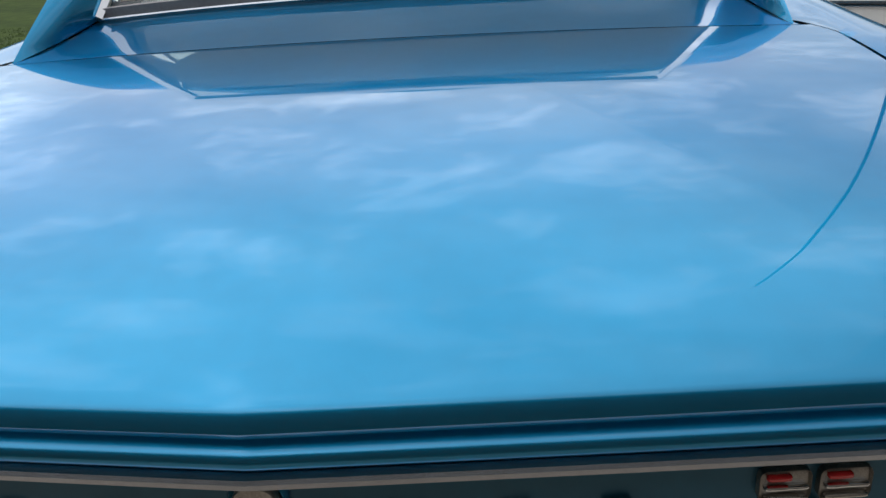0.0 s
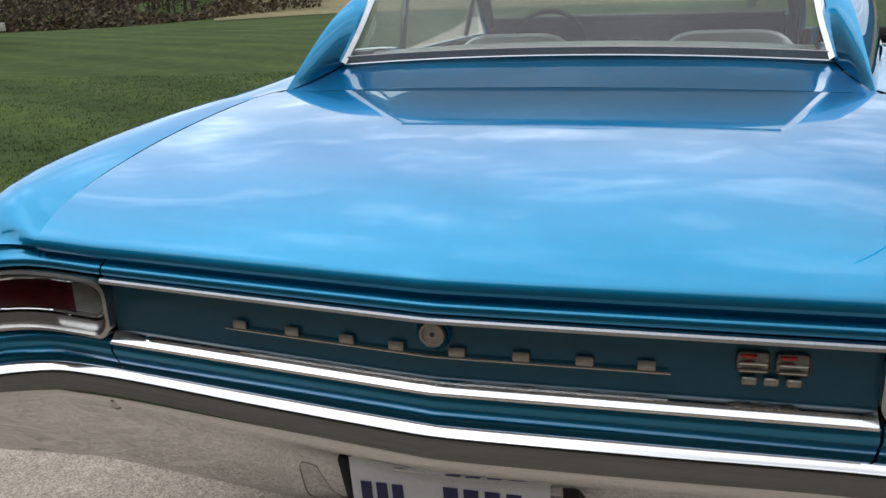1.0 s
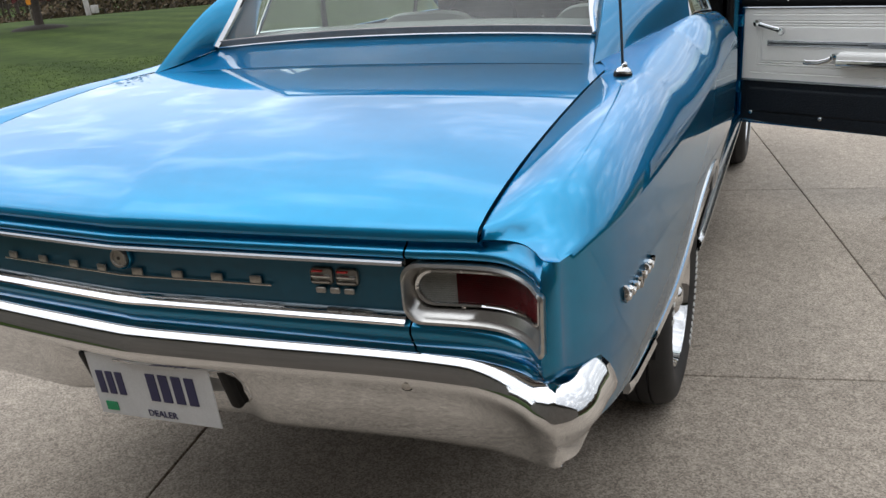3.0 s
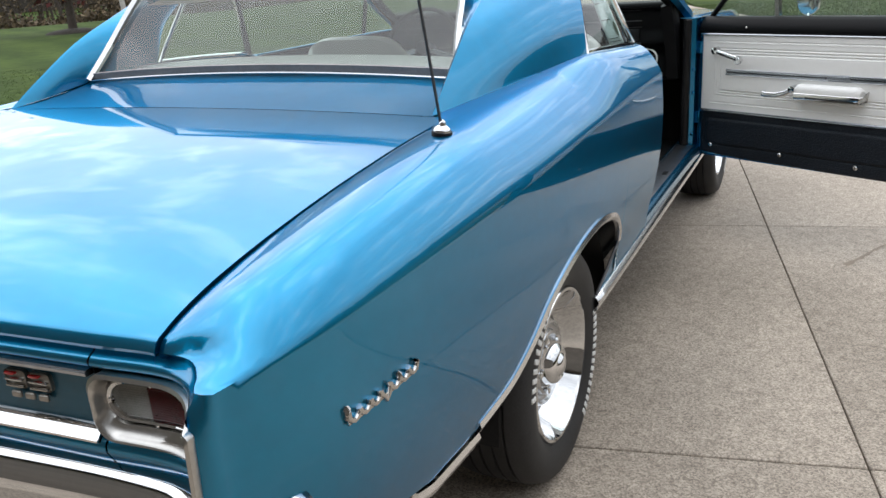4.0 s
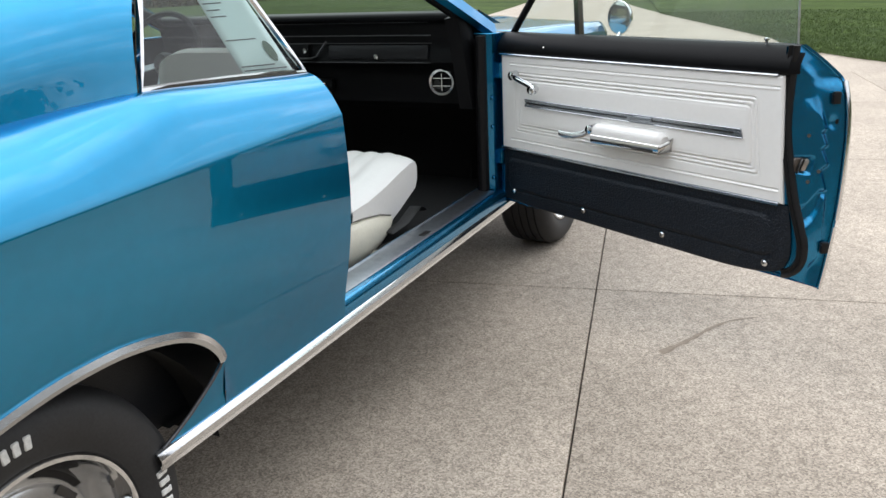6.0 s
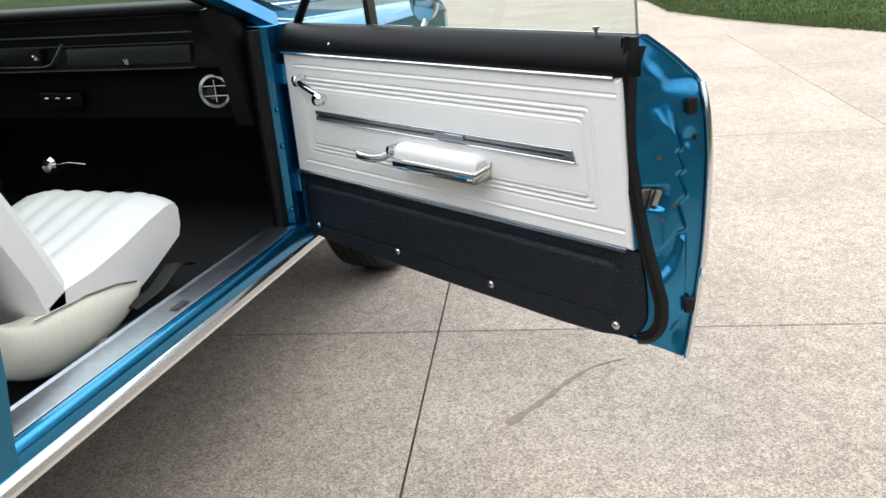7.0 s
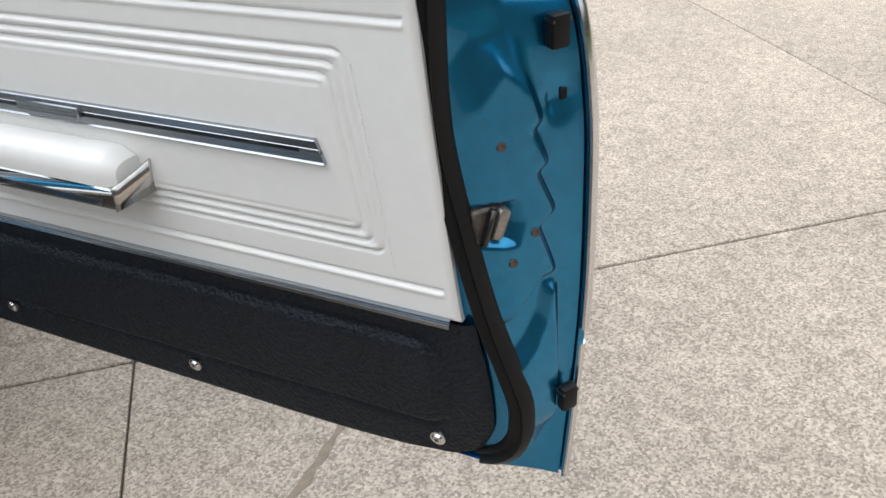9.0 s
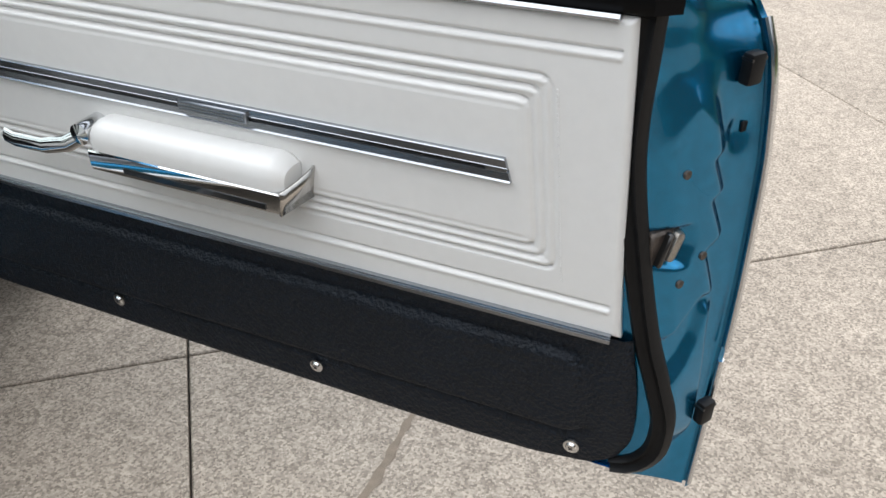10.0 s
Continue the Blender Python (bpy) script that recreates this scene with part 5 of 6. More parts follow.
for u, z in ((0.064, 0.475), (0.425, 0.470), (0.768, 0.461), (1.130, 0.459)):
    screw = make("trim_screw", *lathe([(0.0, 0.0105), (-0.003, 0.0100), (-0.0035, 0.0075), (-0.006, 0.0055), (-0.0065, 0.0)], 18, "y"), chrome, door, "chrome cup-washer screw", matrix=pose(u, -0.005, z))
    part("screw_slot", box_bm(0.006, 0.001, 0.0012), badge_black, screw, smooth=False, matrix=pose(0, -0.0064, 0, 0, 35, 0))
    part("screw_slot", box_bm(0.006, 0.001, 0.0012), badge_black, screw, smooth=False, matrix=pose(0, -0.0064, 0, 0, 125, 0))
part("trim_screw", box_bm(0.010, 0.006, 0.010, 0.003, 1), chrome_worn, door, matrix=pose(0.225, -0.006, 1.022))
# mouldings
make("panel_moulding", *sweep([Vector((u, -0.011, 0.641)) for u in steps(0.0, 1.157, 12)], [(-0.008, -0.0055), (0.0015, -0.0055), (0.0034, -0.0040), (0.0030, 0.0005), (0.0008, 0.0012), (0.0020, 0.0030), (0.0010, 0.0050), (-0.008, 0.0055)]), satin, door, "chrome moulding below the white panel")
make("panel_moulding", *sweep([Vector((u, -0.012, 0.992)) for u in steps(0.0, 1.122, 12)], [(-0.008, -0.003), (0.001, -0.003), (0.003, 0.0), (0.0, 0.003), (-0.008, 0.003)]), satin, door, "chrome moulding above the white panel")
half = [(-0.006, 0.0135), (-0.0155, 0.0135), (-0.0166, 0.0124), (-0.0148, 0.0108), (-0.0145, 0.0032), (-0.0153, 0.0026), (-0.0105, 0.0021)]
section = [(d, -z) for d, z in half] + list(reversed(half))
v, f = grid([[Vector((0.136 + (0.893 - 0.30 * z) * k, d, 0.8235 + z)) for d, z in section] for k in steps(0, 1, 10)])
f.append(tuple(range(len(v) - len(section), len(v))))
slide = make("centre_moulding", v, f, satin, door, "broad grooved chrome strip across the panel", sharp=30)
part("strip_groove", box_bm(0.862, 0.002, 0.0040, 0.0), badge_black, slide, smooth=False, matrix=pose(0.573, -0.0125, 0.8235))
part("strip_end", box_bm(0.0235, 0.006, 0.0052, 0.0004, 1), satin, slide, matrix=pose(1.0165, -0.0118, 0.8235))
emblem = part("strip_emblem", box_bm(0.096, 0.007, 0.014, 0.0015, 1), brushed, slide, "small ribbed emblem plate", matrix=pose(0.667, -0.0165, 0.8255))
for z in (-0.004, 0.0, 0.004):
    part("emblem_rib", box_bm(0.090, 0.0016, 0.0018, 0.0), satin, emblem, smooth=False, matrix=pose(0, -0.004, z))
# armrest: padded top, chrome tray below it, open at the rear end
rows = []
for i, u in enumerate(steps(0.496, 0.778, 28)):
    t = i / 28
    k = 1 - max(0, 1 - min(t, 1 - t) / 0.075) ** 2.2
    rows.append([Vector((u, -0.008 - y * (0.80 + 0.20 * k), 0.760 + (z - 0.760) * (0.62 + 0.38 * k))) for y, z in ((0.0, 0.760), (0.0, 0.784), (0.003, 0.791), (0.010, 0.795), (0.028, 0.796), (0.040, 0.793), (0.047, 0.786), (0.050, 0.774), (0.0495, 0.760))])
v, f = grid(rows, wrap=True)
f += [tuple(range(9)), tuple(reversed(range(28 * 9, 29 * 9)))]
arm = make("armrest", v, f, white_vinyl, door, "white padded armrest on a chrome bracket", sharp=60)
tray = [(-0.050, 0.7595), (-0.0575, 0.7600), (-0.0590, 0.7585), (-0.0590, 0.7400), (-0.0570, 0.7330), (-0.050, 0.7315), (-0.010, 0.7340), (-0.010, 0.7375), (-0.050, 0.7350), (-0.0550, 0.7370), (-0.0562, 0.7410), (-0.0562, 0.7570), (-0.050, 0.7570)]
make("armrest_bracket", *grid([[Vector((u, y, z)) for y, z in tray] for u in steps(0.500, 0.777, 10)], wrap=True), chrome, arm, "chrome armrest tray", sharp=40)
part("tray_slot", box_bm(0.205, 0.002, 0.007, 0.0), badge_black, arm, "dark slot in the chrome tray", smooth=False, matrix=pose(0.655, -0.0590, 0.7415, 0, 0.6, 0))
end = [Vector((0.777, -0.0590, 0.7600)), Vector((0.797, -0.008, 0.7790)), Vector((0.790, -0.008, 0.7350)), Vector((0.777, -0.0590, 0.7315))]
make("bracket_end", *grid([[end[0].lerp(end[1], t) + Vector((0.0035 * math.sin(math.pi * t), 0, 0)) for t in steps(0, 1, 8)], [end[3].lerp(end[2], t) for t in steps(0, 1, 8)]]), chrome_worn, arm, "bright folded bracket end", thick=0.003)
# release lever and window crank
lever = rod("release_lever", [Vector((0.482, -0.035, 0.770)), Vector((0.45, -0.045, 0.752)), Vector((0.41, -0.046, 0.742)), Vector((0.36, -0.046, 0.741)), Vector((0.342, -0.044, 0.744))], 0.011, chrome, door, "chrome door release lever", flat=0.005, up=(0, 1, 0))
make("lever_boss", *lathe([(0.02, 0.016), (-0.03, 0.014), (-0.034, 0.0)], 18, "y"), chrome, lever, matrix=pose(0.480, -0.018, 0.772))
crank = rod("window_crank", [Vector((0.085, -0.028, 0.918)), Vector((0.125, -0.036, 0.908)), Vector((0.18, -0.044, 0.896)), Vector((0.226, -0.047, 0.887))], 0.010, chrome, door, "chrome window crank with a round knob", flat=0.005, up=(0, 1, 0))
make("crank_boss", *lathe([(0.0, 0.018), (-0.026, 0.016), (-0.03, 0.0)], 18, "y"), chrome, crank, matrix=pose(0.083, -0.008, 0.919))
make("crank_knob", *lathe([(0.0, 0.010), (-0.012, 0.017), (-0.026, 0.019), (-0.036, 0.014), (-0.038, 0.0)], 18, "y"), chrome, crank, matrix=pose(0.231, -0.044, 0.886))
# rubber seal along the rear end of the door
seal = curve((0, 1.134, 1.07), (0.12, 1.130, 0.97), (0.28, 1.131, 0.86), (0.45, 1.153, 0.74), (0.6, 1.180, 0.632), (0.7, 1.199, 0.577), (0.8, 1.214, 0.52), (0.88, 1.209, 0.478), (0.94, 1.186, 0.450), (1.0, 1.14, 0.440))
make("door_seal", *sweep([Vector((seal(t).x + 0.008, 0.010, seal(t).y)) for t in steps(0, 0.965, 46)], [(-0.021, -0.006), (-0.021, 0.006), (-0.013, 0.013), (-0.008, 0.006), (-0.004, 0.006), (0.002, 0.012), (0.007, 0.005), (0.007, -0.006)], up=(0, -1, 0)), rubber, door, "black rubber door seal", sharp=60)


def shut_point(z, t, lift=0.0):
    """A point on the pressed shut face."""
    e, o, k = rear_end(z), skin_out(z) - 0.008, inner_end(z)
    z_low = shut_z(0, t)
    r = relief[round(min(max((z - z_low) / (1.066 - z_low), 0), 1) * 280), round(t * 90)]
    return Vector((k + (e - 0.006 - k) * t**0.7 + 0.014 * r - 0.007 * math.sin(math.pi * t) ** 0.5 + lift, 0.004 + (o - 0.004) * t, z))


rusty = material("rusty_screw", (0.10, 0.085, 0.075), 0.5, 0.7, 0, 90.0, 0.5)
# latch, striker screws, rubber blocks
latch = part("door_latch", box_bm(0.012, 0.040, 0.040, 0.003, 1), rusty, door, "recessed steel door latch", matrix=Matrix.Translation(shut_point(0.752, 0.235, -0.001)) @ pose(0, 0, 0, 0, 0, -35))
part("latch_claw", box_bm(0.016, 0.015, 0.036, 0.006, 2), steel, latch, "worn steel claw", matrix=pose(0.008, 0.008, 0.001, -22, 0, 0))
part("latch_plate", box_bm(0.010, 0.006, 0.040, 0.002, 1), badge_black, latch, matrix=pose(0.009, -0.005, 0, -18, 0, 0))
for z, t in ((0.832, 0.31), (0.736, 0.48), (0.708, 0.26)):
    make("latch_screw", *lathe([(-0.002, 0.0052), (0.0008, 0.0048), (0.0012, 0.0)], 14), rusty, door, "rusty cross-head screw", matrix=Matrix.Translation(shut_point(z, t, 0.001)) @ pose(0, 0, 0, 0, 0, -32))
for z, t in ((0.930, 0.80), (0.527, 0.70)):
    blk = part("rubber_block", box_bm(0.015, 0.021, 0.033, 0.004, 2), rubber, door, "black rubber door bumper", matrix=Matrix.Translation(shut_point(z, t, 0.013)) @ pose(0, 0, 0, 0, 0, -35))
    part("block_slot", box_bm(0.0135, 0.0215, 0.003, 0.0), badge_black, blk, smooth=False, matrix=pose(0.0, 0, 0.010))
for z, t in ((0.866, 0.90),):
    part("drain_plug", box_bm(0.003, 0.008, 0.012, 0.001, 1), rubber, door, matrix=Matrix.Translation(shut_point(z, t, 0.001)) @ pose(0, 0, 0, 0, 0, -35))
# glass, vent window, its frame
make("vent_post", *sweep([Vector((0.338, 0.058, 1.055)), Vector((0.318, 0.058, 1.30))], [(-0.010, -0.012), (-0.010, 0.012), (0.010, 0.012), (0.010, -0.012)], up=(0, 1, 0)), chrome_worn, door, "bright vent window post")
vent_glass = make("vent_window", *grid([[Vector((0.02, 0.058, 1.062)), Vector((0.330, 0.058, 1.062))], [Vector((0.20, 0.058, 1.30)), Vector((0.312, 0.058, 1.30))]]), window_glass, door, "small triangular vent window")
rod("vent_frame", [Vector((-0.005, 0.058, 1.055)), Vector((0.10, 0.058, 1.18)), Vector((0.205, 0.058, 1.31))], 0.013, black_smooth, vent_glass, n=8, up=(0, 1, 0))
pane = make("door_glass", *grid([[Vector((0.345, 0.064, 1.05)), Vector((1.128, 0.064, 1.058))], [Vector((0.325, 0.052, 1.30)), Vector((1.118, 0.052, 1.30))]]), window_glass, door, "green-tinted door glass, wound up")
for o in (pane, vent_glass):
    o.visible_shadow = False
make("glass_edge", *sweep([Vector((1.1285, 0.064, 1.06)), Vector((1.1185, 0.052, 1.30))], ring(0.0028, 6)), clear_lens, pane)
make("belt_moulding", *sweep([Vector((u, 0.052, 1.064)) for u in steps(0.345, 1.135, 6)], [(-0.003, -0.004), (-0.003, 0.005), (0.003, 0.005), (0.003, -0.004)]), chrome, door, "thin bright belt moulding")
make("lock_button", *lathe([(0.0, 0.004), (0.018, 0.004), (0.020, 0.007), (0.025, 0.007), (0.027, 0.0)], 12, "z"), chrome, door, "chrome lock button", matrix=pose(1.055, 0.030, 1.058))
dm = make("door_mirror", *lathe([(0.03, 0.0), (0.026, 0.034), (0.012, 0.052), (0.0, 0.057), (-0.004, 0.055)], 32, "y"), chrome, door, "round chrome door mirror", matrix=pose(0.398, 0.19, 1.115, 0, 0, -6))
make("mirror_glass", *lathe([(-0.003, 0.054), (-0.004, 0.05), (-0.004, 0.0)], 32, "y"), mirror_green_reflection, dm)
rod("mirror_stalk", [Vector((0, 0.012, -0.04)), Vector((0.01, -0.02, -0.075)), Vector((0.02, -0.06, -0.09))], 0.008, chrome, dm, up=(1, 0, 0))
make("mirror_base", *lathe([(-0.006, 0.0), (-0.006, 0.03), (0.004, 0.028), (0.01, 0.012), (0.01, 0.0)], 20, "z"), chrome, dm, matrix=pose(0.02, -0.07, -0.095, -35, 0, 0))


# ---- outdoors ----
concrete = material("exposed_aggregate_concrete", (0.335, 0.284, 0.232), 0.85, 0, 0, 1.3, 0.09, 0.5, 210.0, second=(0.40, 0.342, 0.283))


def add_speckle(m, scale, dark, light):
    """Fine stones and blotches mixed over a surface's base colour."""
    nt = m.node_tree
    b = nt.nodes["Principled BSDF"]
    old = b.inputs["Base Color"].links[0].from_socket
    tc = [n for n in nt.nodes if n.bl_idname == "ShaderNodeTexCoord"][0]
    vo = nt.nodes.new("ShaderNodeTexVoronoi")
    vo.inputs["Scale"].default_value = scale
    ramp = nt.nodes.new("ShaderNodeValToRGB")
    ramp.color_ramp.elements[0].color, ramp.color_ramp.elements[1].color = (*dark, 1), (*light, 1)
    sep = nt.nodes.new("ShaderNodeSeparateColor")
    mix = nt.nodes.new("ShaderNodeMix")
    mix.data_type, mix.blend_type = "RGBA", "MULTIPLY"
    mix.inputs["Factor"].default_value = 1.0
    info = nt.nodes.new("ShaderNodeObjectInfo")
    mr = nt.nodes.new("ShaderNodeMapRange")
    mr.inputs["To Min"].default_value, mr.inputs["To Max"].default_value = 0.92, 1.06
    mix2 = nt.nodes.new("ShaderNodeMix")
    mix2.data_type, mix2.blend_type = "RGBA", "MULTIPLY"
    mix2.inputs["Factor"].default_value = 1.0
    nt.links.new(tc.outputs["Object"], vo.inputs["Vector"])
    nt.links.new(vo.outputs["Color"], sep.inputs[0])
    nt.links.new(sep.outputs[0], ramp.inputs[0])
    nt.links.new(old, mix.inputs["A"])
    nt.links.new(ramp.outputs[0], mix.inputs["B"])
    nt.links.new(info.outputs["Random"], mr.inputs["Value"])
    nt.links.new(mix.outputs["Result"], mix2.inputs["A"])
    nt.links.new(mr.outputs[0], mix2.inputs["B"])
    nt.links.new(mix2.outputs["Result"], b.inputs["Base Color"])


add_speckle(concrete, 215.0, (0.55, 0.54, 0.52), (1.38, 1.37, 1.35))
joint_dirt = material("dark_joint", (0.07, 0.06, 0.05), 0.95, 0, 0, 30.0, 0.3)
lawn_mat = material("mown_grass", (0.032, 0.058, 0.010), 0.9, 0, 0, 0.25, 0.25, 0.5, 30.0, second=(0.050, 0.079, 0.016), Specular_IOR_Level=0.08)
mulch_mat = material("dark_mulch", (0.03, 0.024, 0.018), 0.95, 0, 0, 12.0, 0.5, 1.0, 60.0)
bark = material("bark", (0.07, 0.055, 0.045), 0.9, 0, 0, 9.0, 0.3, 0.8, 30.0)
leaf_red = material("russet_leaves", (0.09, 0.018, 0.02), 0.7, 0, 0, 3.0, 0.4)
leaf_brown = material("brown_autumn_leaves", (0.085, 0.055, 0.035), 0.8, 0, 0, 0.12, 0.5, second=(0.10, 0.085, 0.04))
field_mat = material("dry_tan_field", (0.13, 0.12, 0.05), 0.95, 0, 0, 0.1, 0.3, 0.5, 6.0, second=(0.19, 0.155, 0.07))
pole_mat = material("weathered_pole", (0.45, 0.42, 0.40), 0.8, 0, 0, 3.0, 0.15)
sign_mat = material("orange_sign", (0.85, 0.30, 0.02), 0.5)
barn_mat = material("red_brown_barn", (0.14, 0.06, 0.035), 0.8, 0, 0, 1.0, 0.2)
barn_roof = material("green_metal_roof", (0.09, 0.22, 0.17), 0.5, 0.3)

# lawn: one sheet to the horizon, falling away gently, rising to a hill
def lawn_z(x, y):
    r = math.hypot(x, y)
    z = -0.06
    t = min(max((r - 45) / 60, 0), 1)
    z -= 1.6 * t * t * (3 - 2 * t)
    az = math.atan2(x, y)
    hill = math.exp(-(((az + 0.40) / 0.20) ** 2)) + math.exp(-(((az - 0.1) / 0.45) ** 2))
    t2 = min(max((r - 55) / 110, 0), 1)
    z += hill * 9.5 * t2 * t2 * (3 - 2 * t2)
    return z


rings_r = [0.0, 3, 6, 9, 12, 16, 20, 25, 30, 36, 43, 50, 58, 67, 78, 92, 110, 135, 170, 230, 400, 900, 2500]
rows = [[Vector((r * math.sin(a), r * math.cos(a), lawn_z(r * math.sin(a), r * math.cos(a)))) for a in [2 * math.pi * i / 120 for i in range(120)]] for r in rings_r]
ground = make("ground", *grid(rows, wrap=True), lawn_mat)
tagged(ground, "striped mown green lawn", "lawn", kind="structure")


def add_stripes(m):
    """Mowing stripes: broad bands of lighter and darker grass."""
    nt = m.node_tree
    b = nt.nodes["Principled BSDF"]
    old = b.inputs["Base Color"].links[0].from_socket
    tc = [n for n in nt.nodes if n.bl_idname == "ShaderNodeTexCoord"][0]
    mp = nt.nodes.new("ShaderNodeMapping")
    mp.inputs["Rotation"].default_value = (0, 0, radians(28))
    wv = nt.nodes.new("ShaderNodeTexWave")
    wv.inputs["Scale"].default_value, wv.inputs["Distortion"].default_value, wv.inputs["Detail"].default_value = 0.16, 2.2, 3.0
    wv.inputs["Detail Scale"].default_value = 0.6
    wv.bands_direction = "Y"
    ramp = nt.nodes.new("ShaderNodeValToRGB")
    ramp.color_ramp.elements[0].color, ramp.color_ramp.elements[1].color = (0.74, 0.77, 0.74, 1), (1.08, 1.03, 1.04, 1)
    mix = nt.nodes.new("ShaderNodeMix")
    mix.data_type, mix.blend_type = "RGBA", "MULTIPLY"
    mix.inputs["Factor"].default_value = 1.0
    nt.links.new(tc.outputs["Object"], mp.inputs[0])
    nt.links.new(mp.outputs[0], wv.inputs[0])
    nt.links.new(wv.outputs["Fac"], ramp.inputs[0])
    nt.links.new(old, mix.inputs["A"])
    nt.links.new(ramp.outputs[0], mix.inputs["B"])
    nt.links.new(mix.outputs["Result"], b.inputs["Base Color"])


add_stripes(lawn_mat)
field_rows = []
for r in (67, 78, 92, 110, 135, 170):
    field_rows.append([Vector((r * math.sin(a), r * math.cos(a), lawn_z(r * math.sin(a), r * math.cos(a)) + 0.05)) for a in [2 * math.pi * i / 120 for i in range(-11, 18)]])
tagged(make("tan_field", *grid(field_rows), field_mat), "dry tan field on a low hill", "field", kind="structure")

# concrete drive in slabs
DRIVE_TURN = radians(12)
E1, E2 = Vector((math.cos(DRIVE_TURN), math.sin(DRIVE_TURN), 0)), Vector((-math.sin(DRIVE_TURN), math.cos(DRIVE_TURN), 0))
drive = tagged(make("driveway", *grid([[E1 * a + E2 * b + Vector((0, 0, -0.022)) for a in (-2.55, 9.3)] for b in (-9.0, 10.2)]), joint_dirt), "tan exposed-aggregate concrete driveway in large slabs", "driveway", kind="structure")
lines_a = [-2.55, -0.335, 1.926, 4.37, 6.85, 9.3]
lines_b = [-9.0, -7.40, -5.27, -3.13, -1.00, 1.135, 3.272, 5.75, 8.05, 10.2]


def slab_mesh(la, lb):
    bm = box_bm(la - 0.0055, lb - 0.0055, 0.10, 0.003, 1)
    me = bpy.data.meshes.new("slab")
    bm.to_mesh(me)
    bm.free()
    me.materials.append(concrete)
    return me


meshes = {}
for i in range(len(lines_a) - 1):
    for j in range(len(lines_b) - 1):
        la, lb = round(lines_a[i + 1] - lines_a[i], 3), round(lines_b[j + 1] - lines_b[j], 3)
        me = meshes.setdefault((la, lb), slab_mesh(la, lb)) if (la, lb) in meshes else meshes.setdefault((la, lb), slab_mesh(la, lb))
        c = E1 * ((lines_a[i] + lines_a[i + 1]) / 2) + E2 * ((lines_b[j] + lines_b[j + 1]) / 2)
        ob = new("slab", me)
        ob.parent = drive
        ob.matrix_local = Matrix.Translation((c.x, c.y, -0.05)) @ pose(0, 0, 0, 0, 0, 12)

# far end of the drive, a dark mulch strip, a damp stain
rows = []
for t in steps(0, 1, 14):
    y = 9.3 + 30 * t
    mid = 0.5 - 10.0 * t**0.8
    w = 3.6 * (1 - t) ** 2 + 1.5
    rows.append([Vector((mid - w, y, -0.012)), Vector((mid, y, -0.010)), Vector((mid + w * 0.9, y, -0.012))])
tagged(make("drive_lane", *grid(rows), concrete), "tan concrete lane curving away over the lawn", "driveway", kind="structure")
rng = random.Random(31)
lump = curve((-3.1, -0.07), (-3.02, -0.02), (-2.85, 0.015), (-2.62, 0.0), (-2.55, -0.05))
rows = [[E1 * (a + 0.05 * math.sin(b * 3.1) + rng.uniform(-0.012, 0.012)) + E2 * (b + rng.uniform(-0.01, 0.01)) + Vector((0, 0, lump(a) + rng.uniform(-0.016, 0.016))) for a in steps(-3.1, -2.55, 18)] for b in steps(-1.5, 5.0, 220)]
mulch = make("mulch_strip", *grid(rows), mulch_mat)
tagged(mulch, "dark mulch strip between driveway and lawn", "mulch", kind="structure")
stain_mat = material("damp_stain", (0.225, 0.178, 0.132), 0.8, 0, 0, 40.0, 0.2, 0.3, 260.0)
rng = random.Random(4)
left, right = [], []
stain_way = curve((0, 1.570, 3.107, 0), (0.3, 1.646, 3.252, 0), (0.62, 1.712, 3.395, 0), (0.8, 1.765, 3.47, 0), (1, 1.84, 3.525, 0))
for t in steps(0, 1, 30):
    p = stain_way(t) + Vector((0, 0, 0.0014))
    w = (0.022 if t < 0.10 else 0.010 + 0.007 * math.sin(t * 21) ** 2) * (1 - 0.75 * t)
    left.append(p + Vector((-0.7, 0.7, 0)) * w * rng.uniform(0.6, 1.2))
    right.append(p + Vector((0.7, -0.7, 0)) * w * rng.uniform(0.6, 1.2))
stain = make("damp_stain", *grid([left, right]), stain_mat)
tagged(stain, "narrow damp brown stain on the concrete", "stain", kind="structure")


# grass tufts along the lawn's near edges
def tufts(name, spots, rng, h=0.027):
    verts, faces = [], []
    for x, y in spots:
        z = lawn_z(x, y) - 0.005
        for _ in range(3):
            a, lean = rng.uniform(0, 6.28), rng.uniform(0.1, 0.6)
            hh = h * rng.uniform(0.5, 1.25)
            dx, dy = math.cos(a), math.sin(a)
            bx, by = x + rng.uniform(-0.03, 0.03), y + rng.uniform(-0.03, 0.03)
            i = len(verts)
            verts += [(bx - dy * 0.006, by + dx * 0.006, z), (bx + dy * 0.006, by - dx * 0.006, z), (bx + dx * hh * lean, by + dy * hh * lean, z + hh)]
            faces.append((i, i + 1, i + 2))
    return make(name, verts, faces, blade_mat, smooth=False)


def island_vary(m, low, high):
    """Each separate piece a little lighter or darker."""
    nt = m.node_tree
    b = nt.nodes["Principled BSDF"]
    geo = nt.nodes.new("ShaderNodeNewGeometry")
    ramp = nt.nodes.new("ShaderNodeValToRGB")
    ramp.color_ramp.elements[0].color, ramp.color_ramp.elements[1].color = (*low, 1), (*high, 1)
    nt.links.new(geo.outputs["Random Per Island"], ramp.inputs[0])
    nt.links.new(ramp.outputs[0], b.inputs["Base Color"])


blade_mat = material("grass_blades", (0.05, 0.12, 0.02), 0.7)
island_vary(blade_mat, (0.046, 0.080, 0.014), (0.066, 0.104, 0.020))
rng = random.Random(11)
spots = []
